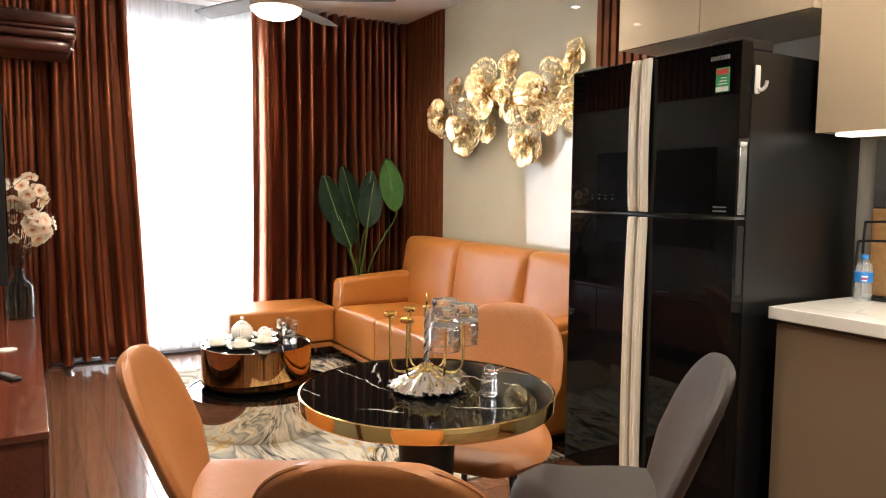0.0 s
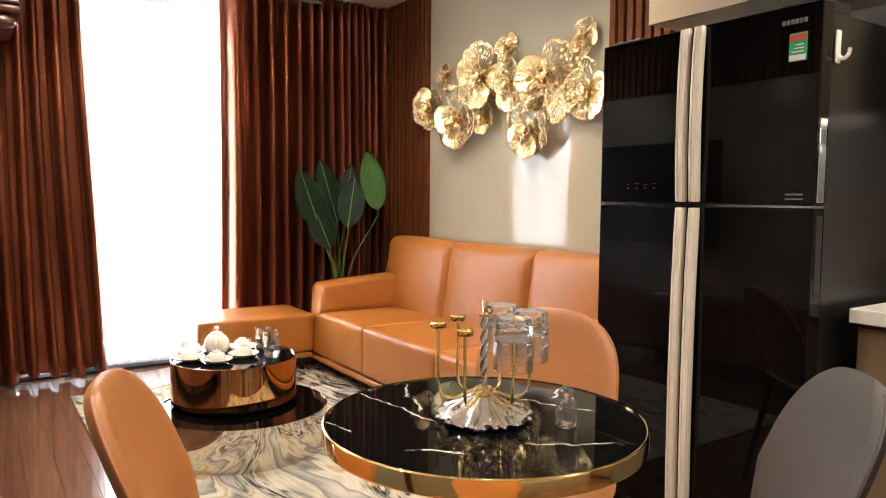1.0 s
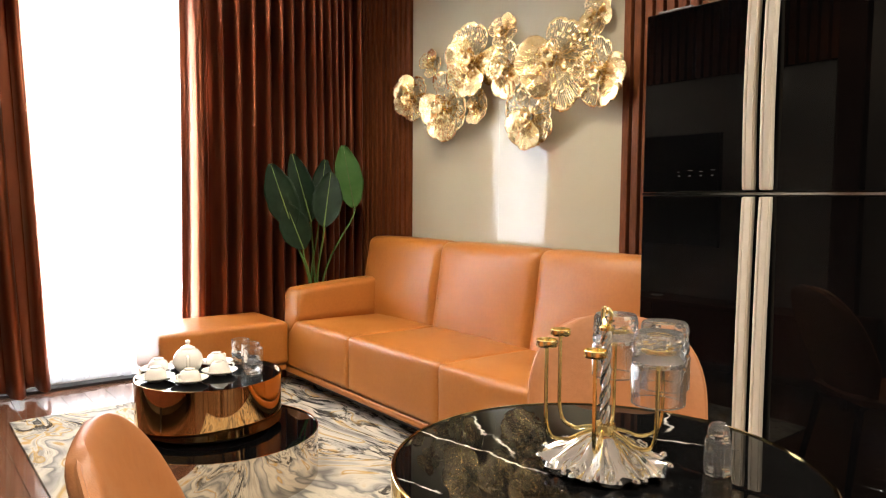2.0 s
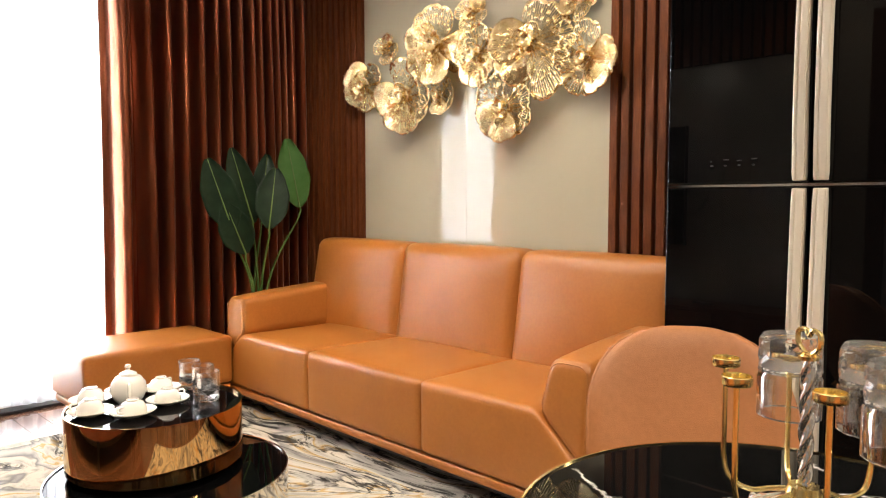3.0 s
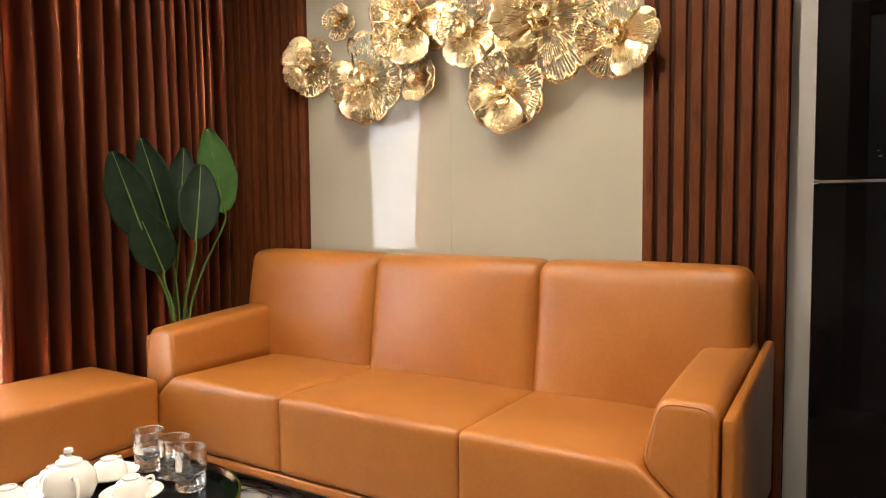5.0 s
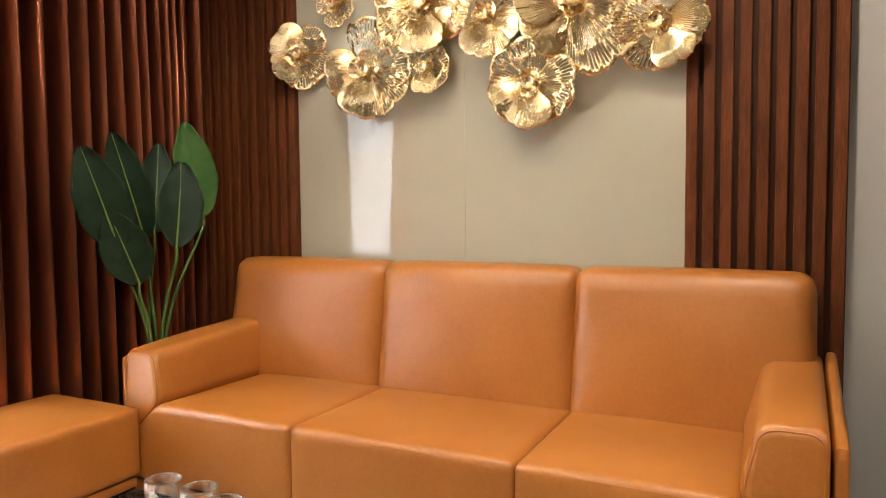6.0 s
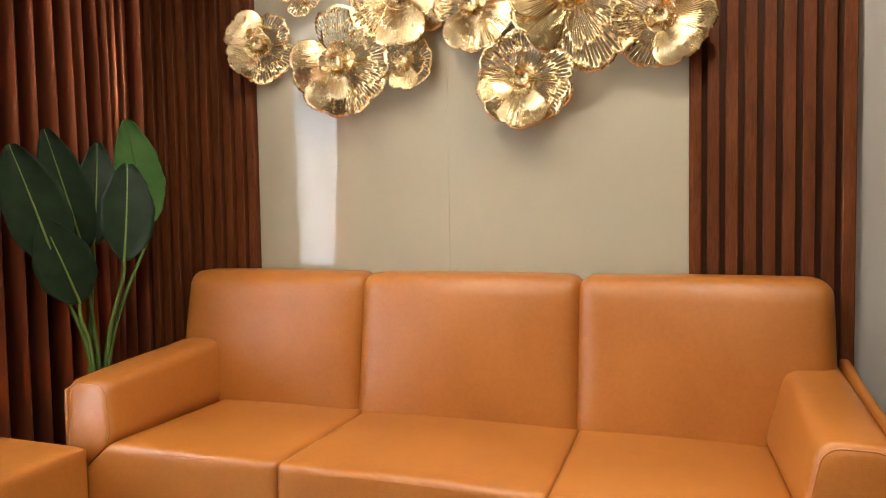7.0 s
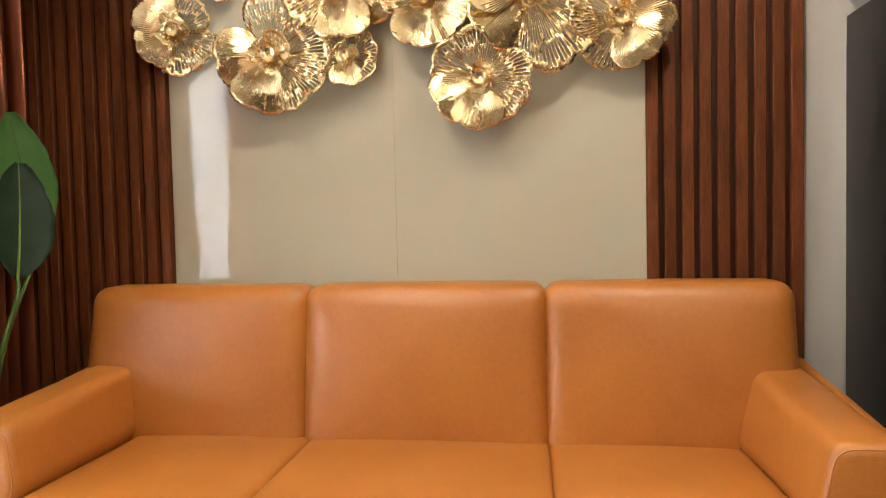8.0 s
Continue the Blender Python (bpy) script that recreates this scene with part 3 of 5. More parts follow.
def arm_side(z, side):
    """Where the seat ends against the arm at height z: straight low down, then slanting inward under the arm."""
    slant = 0.197 * min(1.0, max(0.0, (z - HEEL_Z) / (KNEE_Z - HEEL_Z)))
    return ARM_L - slant if side > 0 else ARM_R + slant


for k, (a, b) in enumerate(SEAT_Y):
    def seat_warp(p, u, k=k, a=a, b=b):
        x, y, z = p
        if u[2] > 0:
            z += 0.006 * (1 - u[0]) * u[2]
        if k == 0:
            y = b - (b - y) * (b - arm_side(z, -1)) / (b - a)
        elif k == 2:
            y = a + (y - a) * (arm_side(z, 1) - a) / (b - a)
        # the rear of each seam swings a little towards the plant
        y += 0.016 * (u[0] + 1) / 2 * (1 if 0 < k or u[1] > 0 else 0) * (1 if k < 2 or u[1] < 0 else 0)
        return (x, y, z)
    seat = part("seat_cushion", at_sofa(rbox(2.048, 2.74, a, b, 0.132, 0.416, 0.024, 18, (0.006, 0.0, 0.014), seat_warp)), M["sofa"], sofa)
    ya, yb = (2.925 if k == 0 else a + 0.026), (4.835 if k == 2 else b - 0.026)
    welt = [(2.0515, ya + (yb - ya) * i / 24, 0.4055 + 0.007 * math.sin(math.pi * i / 24)) for i in range(25)]
    part("piping", at_sofa(tube(welt, 0.0030, 8)), M["sofa"], seat)
BACK_Y = [(2.716, 3.498), (3.482, 4.298), (4.282, 5.112)]
for k, (a, b) in enumerate(BACK_Y):
    def back_warp(p, u, k=k):
        x, y, z = p
        t = (z - 0.36) / 0.54
        x += 0.060 * (t - 1) - 0.020 * max(0.0, 1 - t) ** 2
        if k == 2 and u[1] > 0:
            y -= 0.030 * max(0, t) * u[1]
        if k == 0 and u[1] < 0:
            y -= 0.010 * max(0, t) * u[1]
        return (x, y, z)
    cush = part("back_cushion", at_sofa(rbox(2.70, 2.885, a, b, 0.36, 0.914, 0.056, 18, (0.030, 0.0, 0.004), back_warp)), M["sofa"], sofa)


def inset_ring(corners, d, r, steps=6):
    """A closed ring of (y, z): the convex corners drawn in by d and rounded by r."""
    c = [Vector(p) for p in corners]
    mid = sum(c, Vector((0, 0))) / len(c)
    lines = []
    for p, q in zip(c, c[1:] + c[:1]):
        e = (q - p).normalized()
        nrm = Vector((-e.y, e.x))
        if nrm.dot(mid - p) < 0:
            nrm = -nrm
        lines.append((p + nrm * d, e))
    pts = []
    for (p, e), (q, f) in zip(lines[-1:] + lines[:-1], lines):
        det = e.x * -f.y + f.x * e.y
        w = q - p
        s = (w.x * -f.y + f.x * w.y) / det
        pts.append(p + e * s)
    ring = []
    n = len(pts)
    for i in range(n):
        p, a, b = pts[i], pts[i - 1], pts[(i + 1) % n]
        ca, cb = p + (a - p).normalized() * r, p + (b - p).normalized() * r
        for k in range(steps + 1):
            t = k / steps
            ring.append(ca * (1 - t) ** 2 + p * 2 * t * (1 - t) + cb * t * t)
    return ring


def arm(side):
    """side 1: the arm by the plant; -1: the arm by the chair. A four-cornered block, widest at seat height, slanting back to its heel."""
    yo = ARM_L if side > 0 else ARM_R
    rings = []
    soft = 0.026
    rows = [(x, d) for (x, d) in sorted((2.064 + soft * (1 - math.cos(math.pi / 2 * k / 5)), soft * (1 - math.sin(math.pi / 2 * k / 5))) for k in range(6))]
    rows += [(2.064 + 0.73 * k / 14, 0.0) for k in range(1, 15)]
    for x, d in rows:
        t = (x - 2.064) / 0.73
        top = ARM_Z + 0.018 + 0.040 * t - 0.010 * (1 - t) ** 4
        corners = [(yo, HEEL_Z - 0.004), (yo, top), (yo - side * (0.158 + 0.010 * t), top), (yo - side * (0.199 + (0.036 * t if side < 0 else -0.010 * t)), KNEE_Z)]
        lean = lambda z: 0.022 * max(0.0, (z - KNEE_Z) / 0.2) * (1 - t) ** 6
        rings.append([(x + lean(q.y), q.x, q.y) for q in inset_ring(corners, d, 0.042)])
    bm = bmesh.new()
    g = [[bm.verts.new(p) for p in r] for r in rings]
    n = len(g[0])
    for a, b in zip(g, g[1:]):
        for i in range(n):
            bm.faces.new((a[i], a[(i + 1) % n], b[(i + 1) % n], b[i]))
    bm.faces.new(g[0])
    bm.faces.new(g[-1])
    return bm, rings[2]


for side in (1, -1):
    bm, outline = arm(side)
    rest = part("armrest", at_sofa(bm), M["sofa"], sofa)
    part("piping", at_sofa(tube([(x + 0.0006, y, z) for x, y, z in outline] + [outline[0]], 0.0024, 8)), M["sofa"], rest)
    yo = ARM_L if side > 0 else ARM_R
    ys = (yo + 0.003, yo + 0.033) if side > 0 else (yo - 0.040, yo - 0.006)

    def shell_warp(p, u):
        x, y, z = p
        t = (x - 2.08) / 0.78
        if u[2] > 0:
            z += u[2] * 0.085 * (t - 0.1)
        return (x, y, z)
    part("side_panel", at_sofa(rbox(2.092, 2.86, ys[0], ys[1], 0.12, 0.582, 0.014, 10, (0, 0.003, 0), shell_warp)), M["sofa"], sofa)
part("back_panel", at_sofa(rbox(2.83, 2.893, 2.72, 5.10, 0.15, 0.87, 0.02, 8)), M["sofa"], sofa)
part("base_rail", at_sofa(rbox(2.053, 2.83, 2.690, 5.07, 0.086, 0.130, 0.016, 8)), M["sofa"], sofa)
part("base", at_sofa(box(2.12, 2.82, 2.76, 4.97, 0.045, 0.088)), M["black_matt"], sofa)
for lx in (2.16, 2.76):
    for ly in (2.82, 3.87, 4.90):
        part("foot", at_sofa(lathe([(0, 0.012), (0.018, 0.012), (0.026, 0.046), (0, 0.046)], 16, (lx, ly, 0))), M["black_matt"], sofa)
ottoman = tagged(empty("ottoman", (1.69, 5.22, 0)), "orange tan leather bench ottoman beside the sofa", "ottoman")


def at_ott(bm):
    bmesh.ops.translate(bm, verts=bm.verts, vec=(-1.69, -5.22, 0))
    return bm


part("cushion", at_ott(rbox(1.278, 2.044, 4.935, 5.43, 0.155, 0.412, 0.024, 14, (0, 0, 0.012))), M["sofa"], ottoman)
part("base_rail", at_ott(rbox(1.29, 2.036, 4.95, 5.42, 0.11, 0.153, 0.014, 6)), M["sofa"], ottoman)
for lx in (1.36, 2.0):
    for ly in (5.05, 5.37):
        part("foot", at_ott(lathe([(0, 0.012 if ly < 5.16 else 0.0), (0.018, 0.012 if ly < 5.16 else 0.0), (0.026, 0.112), (0, 0.112)], 16, (lx, ly, 0))), M["black_matt"], ottoman)

# ---------- coffee table: two drums ----------
ct = tagged(empty("coffee_table", (1.19, 3.83, 0.012)), "two-tier round coffee table with mirrored metal sides and black glass", "coffee table")


def at_ct(bm):
    bmesh.ops.translate(bm, verts=bm.verts, vec=(-1.19, -3.83, -0.012))
    return bm


def drum(r, z0, z1):
    return [(r - 0.006, z1 - 0.012), (r - 0.006, z1), (r, z1), (r, z0), (r - 0.006, z0), (r - 0.006, z1 - 0.012)]


part("lower_drum", at_ct(lathe(drum(0.40, 0.012, 0.205), 96, (1.19, 3.83, 0))), M["steel_mirror"], ct, "mirror-polished steel lower drum")
part("lower_top", at_ct(lathe([(0, 0.190), (0.3935, 0.190), (0.3935, 0.200), (0, 0.200)], 96, (1.19, 3.83, 0))), M["black"], ct, "black glass lower shelf")
part("plinth", at_ct(lathe([(0, 0.2005), (0.24, 0.2005), (0.24, 0.226), (0, 0.226)], 64, (1.18, 3.92, 0))), M["black_matt"], ct)
part("upper_drum", at_ct(lathe(drum(0.295, 0.226, 0.424), 96, (1.18, 3.92, 0))), M["bronze_mirror"], ct, "mirror-polished bronze upper drum")
part("upper_top", at_ct(lathe([(0, 0.404), (0.2885, 0.404), (0.2885, 0.414), (0, 0.414)], 96, (1.18, 3.92, 0))), M["black"], ct, "black glass table top")
TOPZ = 0.4145


def teapot():
    ob = tagged(empty("teapot", (1.122, 4.01, TOPZ), 70), "round white glazed teapot on black glass", "teapot")
    part("body", lathe([(0, 0), (0.032, 0), (0.034, 0.006), (0.050, 0.022), (0.060, 0.048), (0.056, 0.075), (0.040, 0.096), (0.024, 0.102), (0, 0.103)], 40), M["ceramic"], ob)
    part("lid", lathe([(0.031, 0.1005), (0.028, 0.107), (0.014, 0.114), (0.007, 0.117), (0.006, 0.121), (0.011, 0.127), (0.009, 0.135), (0, 0.138)], 28), M["ceramic"], ob)
    part("spout", tube(curve_points([(0.052, 0, 0.040), (0.075, 0, 0.052), (0.083, 0, 0.078), (0.094, 0, 0.092)]), 0.010, 12, lambda t: 1.2 - 0.6 * t), M["ceramic"], ob)
    part("handle", tube(curve_points([(-0.050, 0, 0.078), (-0.078, 0, 0.082), (-0.090, 0, 0.056), (-0.074, 0, 0.034), (-0.054, 0, 0.030)]), 0.0055, 10), M["ceramic"], ob)
    return ob


teapot().scale = (1.03, 1.03, 1.06)


def cup_and_saucer():
    ob = tagged(empty("saucer", (1.222, 3.915, TOPZ)), "white porcelain saucer with a small upturned cup", "saucer", "tea set")
    part("dish", lathe([(0, 0), (0.022, 0), (0.024, 0.003), (0.045, 0.009), (0.056, 0.015), (0.057, 0.017), (0.044, 0.012), (0.024, 0.007), (0, 0.006)], 40), M["ceramic"], ob)
    part("cup", lathe([(0.034, 0.0075), (0.035, 0.010), (0.033, 0.024), (0.026, 0.038), (0.016, 0.043), (0.016, 0.047), (0.013, 0.047), (0.012, 0.044), (0, 0.044)], 36), M["ceramic"], ob)
    part("handle", tube(curve_points([(0.031, 0, 0.034), (0.045, 0, 0.033), (0.047, 0, 0.022), (0.034, 0, 0.017)], 5), 0.003, 8), M["ceramic"], ob)
    return ob


first = cup_and_saucer()
first.scale = (1.30, 1.30, 1.25)
for sx, sy, a in ((1.075, 3.855, 200), (0.975, 3.965, 150), (1.030, 4.115, 100), (1.272, 4.085, 30), (1.165, 4.150, 60)):
    copy_thing(first, pose(sx, sy, TOPZ, 0, 0, a))


def tumbler(ob, h, r, turned=False):
    """A clear thin-walled glass whose heavy lower half is cut into broken facets."""
    rnd = random.Random(int(h * 1000))
    cuts = {}

    def wv(a, k):
        key = (round(a, 3) % 6.283, k)
        if key not in cuts:
            cuts[key] = (1 + rnd.uniform(-0.030, 0.02), rnd.uniform(-0.0015, 0.0015)) if 1 < k < 8 else (1, 0)
        return cuts[key]
    foot = lathe([(0, 0.0005), (r * 0.86, 0.0005), (r * 0.95, 0.006), (r * 0.97, 0.014), (r * 0.96, 0.022), (r * 0.98, 0.030), (r * 0.97, 0.038), (r * 0.985, 0.046), (r * 0.95, 0.050), (r * 0.88, 0.044), (0, 0.020)], 18, (0, 0, 0), wv)
    wall = lathe([(r * 0.93, 0.0505), (r, 0.056), (r, h), (r - 0.0022, h), (r - 0.0022, 0.056), (r * 0.88, 0.0505)], 48, (0, 0, 0), lambda a, k: (1 + ((0.035, 0.035, 0.022, 0.0, 0.0, 0.0)[k] * abs(math.cos(6 * a))), 0))
    rim = lathe([(r - 0.0001, h - 0.0008), (r + 0.0003, h + 0.0004), (r - 0.001, h + 0.0012), (r - 0.0026, h + 0.0004), (r - 0.0022, h - 0.0008)], 40)
    for nm, bm, mt in (("wall", wall, "thin_glass"), ("foot", foot, "crystal"), ("rim", rim, "crystal")):
        if turned:
            bmesh.ops.rotate(bm, verts=bm.verts, cent=(0, 0, 0), matrix=Matrix.Rotation(math.pi, 3, "X"))
            bmesh.ops.translate(bm, verts=bm.verts, vec=(0, 0, 0.0215))
        p = part(nm, bm, M[mt], ob)
        if nm == "foot":
            for f in p.data.polygons:
                f.use_smooth = False


def drinking_glass():
    ob = tagged(empty("drinking_glass", (1.376, 4.062, TOPZ)), "clear cut-glass tumbler with a heavy faceted foot", "glass", "tumblers on the coffee table")
    tumbler(ob, 0.108, 0.040)
    return ob


g = drinking_glass()
for gx, gy in ((1.376, 3.950), (1.345, 3.848)):
    copy_thing(g, pose(gx, gy, TOPZ, 0, 0, 25))

# ---------- dining table ----------
TC = (1.04, 1.735)
dt = tagged(empty("dining_table", (*TC, 0)), "round black marble dining table with a gold rim", "table")
part("tabletop", lathe([(0, 0.706), (0.341, 0.706), (0.341, 0.730), (0, 0.730)], 128), M["table_stone"], dt, "glossy black marble top with white veins")
part("rim", lathe([(0.3415, 0.694), (0.3465, 0.694), (0.3482, 0.6957), (0.3485, 0.698), (0.3485, 0.7285), (0.3480, 0.7312), (0.3462, 0.7325), (0.3415, 0.7325), (0.3415, 0.694)], 128), M["gold"], dt, "polished gold edge band")
part("pedestal", lathe([(0, 0.012), (0.085, 0.012), (0.080, 0.05), (0.072, 0.40), (0.082, 0.68), (0.14, 0.705), (0, 0.7055)], 64), M["black_matt"], dt)
part("foot_plate", lathe([(0, 0), (0.235, 0), (0.238, 0.004), (0.236, 0.010), (0.10, 0.0135), (0, 0.0135)], 96), M["black_matt"], dt)

# ---------- shell chairs ----------


def chair(name, leather_mat, label, place, rz):
    """A shell chair that faces +x: the back stands at x = -0.24."""
    ob = tagged(empty(name, (*place, 0), rz), label, "chair", "chairs round the dining table")
    NU, NV = 32, 27

    def shell(surface, thick, name, lab=""):
        front, back = [], []
        for i in range(NU + 1):
            u = 1 - (1 - i / NU) ** 2.0
            rf, rb = [], []
            for j in range(NV + 1):
                v = 2 * j / NV - 1
                p, nrm, edge = surface(u, v)
                t = thick * (max(0.0, 1 - edge ** 7)) ** 0.5
                rf.append(tuple(p + nrm * t * 0.5))
                rb.append(tuple(p - nrm * t * 0.5))
            front.append(rf)
            back.append(rb)
        bm = join(sheet(front), sheet([list(reversed(r)) for r in back]))
        bmesh.ops.remove_doubles(bm, verts=bm.verts, dist=0.0006)
        return part(name, bm, leather_mat, ob, lab)

    def back_surface(u, v):
        # narrow waist by the seat, wide shoulders, rounded top
        w = 0.135 + 0.090 * min(1, u / 0.38) ** 0.8 * (1 - 0.10 * u)
        if u > 0.58:
            q = (u - 0.58) / 0.42
            w *= max(0.0, 1 - q ** 2.6) ** (1 / 2.4) * 0.93 + 0.07 * (1 - q)
        y = w * v
        z = 0.445 + 0.416 * u
        x = -0.105 - 0.160 * u ** 0.95 + 0.9 * y * y * (1 - 0.3 * u)
        nrm = Vector((1.0, -1.8 * y * (1 - 0.3 * u), 0.36)).normalized()
        return Vector((x, y, z)), nrm, max(abs(v), abs(2 * u - 1) ** 1.5)

    def seat_surface(u, v):
        # u from the back (0) to the rounded front (1)
        w = 0.140 + 0.105 * math.sin(min(1, u / 0.55) * math.pi / 2)
        if u > 0.55:
            q = (u - 0.55) / 0.45
            w *= max(0.0, 1 - q ** 3) ** 0.42
        y = w * v
        x = -0.150 + 0.43 * u
        z = 0.452 + 0.022 * math.cos(u * 5.0) * (1 if u < 0.6 else 1) + 0.22 * y * y - 0.03 * max(0, u - 0.8) / 0.2
        return Vector((x, y, z)), Vector((0.05, -0.4 * y, 1)).normalized(), max(abs(v), abs(2 * u - 1) ** 1.5)

    shell(back_surface, 0.042, "backrest")
    shell(seat_surface, 0.060, "seat")
    # welt round the edge of the back
    pts = [back_surface(u, -0.985)[0] for u in [k / 24 for k in range(24)]] + [back_surface(0.985, v)[0] for v in (-0.5, 0, 0.5)] + [back_surface(1 - k / 24, 0.985)[0] for k in range(1, 25)]
    part("piping", tube(pts, 0.0045, 6), leather_mat, ob)
    for sx, sy in ((0.15, 0.14), (0.15, -0.14), (-0.13, 0.12), (-0.13, -0.12)):
        part("leg", tube([(sx, sy, 0.435), (sx * 1.45 + (-0.02 if sx < 0 else 0.0), sy * 1.42, 0.0)], 0.013, 12, lambda t: 1.1 - 0.35 * t), M["black_matt"], ob)
    part("under_frame", join(tube([(0.15, 0.14, 0.428), (-0.13, -0.12, 0.428)], 0.009, 8), tube([(0.15, -0.14, 0.428), (-0.13, 0.12, 0.428)], 0.009, 8)), M["black_matt"], ob)
    return ob


def toward_table(bx, by):
    """The seat's middle and turn of a chair whose back's top stands at bx, by and that faces the table."""
    d = Vector((TC[0] - bx, TC[1] - by, 0)).normalized()
    return (bx + d.x * 0.25, by + d.y * 0.25), math.degrees(math.atan2(d.y, d.x))


for bx, by, m_, lab in ((1.635, 2.168, "tan", "tan leather shell dining chair on black legs"), (0.332, 2.005, "tan", "tan leather shell dining chair on black legs"), (1.60, 1.225, "grey", "dark grey leather shell dining chair on black legs"), (0.545, 1.035, "tan", "tan leather shell dining chair on black legs")):
    place, turn = toward_table(bx, by)
    chair("dining_chair", M[m_], lab, place, turn)

# ---------- glass rack on the dining table ----------
TZ = 0.7302
RKX, RKY = 1.033, 1.727
rack = tagged(empty("glass_rack", (RKX, RKY, TZ), -30.4), "gold and crystal six-arm glass stand on black marble", "glass holder")


def shell_wave(a, k):
    """Radial flutes like a scallop shell, deepest towards the beaded rim."""
    grow = (0, 1, 1, 1, 0.9, 0.7, 0.45, 0.2, 0, 0)[k]
    return 1 + 0.050 * grow * math.cos(13 * a) + 0.02 * grow * math.sin(31 * a + 1.7 * k), 0.0035 * grow * math.cos(13 * a + 0.9) + 0.0045 * grow * math.sin(6 * a + 1.4 * k) + 0.002 * grow * math.cos(23 * a + 2.2 * k)


foot_ = part("base", lathe([(0, 0.002), (0.080, 0.004), (0.097, 0.009), (0.098, 0.014), (0.082, 0.022), (0.064, 0.031), (0.046, 0.043), (0.030, 0.054), (0.020, 0.0585), (0, 0.0585)], 104, (0, 0, 0), shell_wave), M["silvered"], rack, "fluted silvered crystal shell foot")
for i in range(26):
    a = 2 * math.pi * i / 26
    rr_ = 0.0975 * (1 + 0.060 * math.cos(13 * a))
    bead = part("bead", lathe([(0, -0.0062), (0.0044, -0.0044), (0.0062, 0), (0.0044, 0.0044), (0, 0.0062)], 7, (rr_ * math.cos(a), rr_ * math.sin(a), 0.0115 + 0.0045 * math.cos(13 * a + 0.9))), M["silvered"], foot_)
    for f in bead.data.polygons:
        f.use_smooth = False
rack.scale = (1.0, 1.0, 0.965)
part("collar", lathe([(0, 0.0585), (0.018, 0.0585), (0.021, 0.064), (0.018, 0.074), (0, 0.075)], 24), M["gold_leg"], rack)
part("column", lathe([(0, 0.0755)] + [(0.0076, 0.076 + 0.0032 * k) for k in range(50)] + [(0, 0.2335)], 24, (0, 0, 0), lambda a, k: (1 + 0.24 * math.cos(3 * a - 0.62 * k), 0)), M["silvered"], rack, "twisted silvered crystal column")
part("heart_loop", tube(curve_points([(0, 0, 0.236), (0, -0.016, 0.250), (0, -0.017, 0.266), (0, -0.006, 0.270), (0, 0, 0.263), (0, 0.006, 0.270), (0, 0.017, 0.266), (0, 0.016, 0.250), (0, 0, 0.237)], 5), 0.0032, 8), M["gold_leg"], rack, "gold heart-shaped handle loop")
part("finial", lathe([(0.0, 0.233), (0.011, 0.233), (0.012, 0.238), (0.006, 0.242), (0, 0.242)], 20), M["gold_leg"], rack)
for k in range(6):
    a = radians(60 * k)
    ca, sa = math.cos(a), math.sin(a)
    pr = [(0.014, 0.066), (0.040, 0.058), (0.062, 0.050), (0.088, 0.056), (0.098, 0.080), (0.099, 0.12), (0.099, 0.208)]
    armp = part("arm", tube(curve_points([(r * ca, r * sa, z) for r, z in pr], 6), 0.0034, 8), M["gold_leg"], rack)
    part("cup", lathe([(0, 0.208), (0.016, 0.208), (0.0175, 0.210), (0.0175, 0.219), (0.0165, 0.220), (0.0155, 0.213), (0, 0.213)], 24, (0.099 * ca, 0.099 * sa, 0)), M["gold_leg"], armp)
for k in (-1, 0, 1):
    a = radians(60 * k - 30.4)
    gl = tagged(empty("drinking_glass", (RKX + 0.099 * math.cos(a), RKY + 0.099 * math.sin(a), TZ + 0.2157)), "clear cut-glass tumbler hung upside down on gold arm", "glass", "tumblers on the stand")
    tumbler(gl, 0.108, 0.040, True)

shaker = tagged(empty("crystal_shaker", (1.150, 1.594, TZ), 12), "clear faceted crystal shaker with a domed top", "shaker")
body_ = part("body", lathe([(0, 0.0005), (0.019, 0.0005), (0.0225, 0.004), (0.0235, 0.012), (0.0225, 0.048), (0.0195, 0.058), (0.017, 0.061), (0, 0.061)], 8), M["crystal"], shaker)
part("core", lathe([(0, 0.010), (0.013, 0.010), (0.013, 0.052), (0, 0.053)], 8), M["thin_glass"], shaker)
dome = part("cap", lathe([(0, 0.0612), (0.0165, 0.0612), (0.0185, 0.066), (0.0165, 0.076), (0.010, 0.084), (0, 0.087)], 8), M["crystal"], shaker, "faceted crystal stopper")
for ob_ in (body_, dome):
    for f in ob_.data.polygons:
        f.use_smooth = False

# ---------- refrigerator ----------
FX, FY0, FY1, FH = 2.195, 1.655, 2.505, 1.79
fr = tagged(empty("refrigerator", (2.57, 2.08, 0)), "tall black glass four-door refrigerator with champagne handles", "refrigerator")


def at_fr(bm):
    bmesh.ops.translate(bm, verts=bm.verts, vec=(-2.57, -2.08, 0))
    return bm


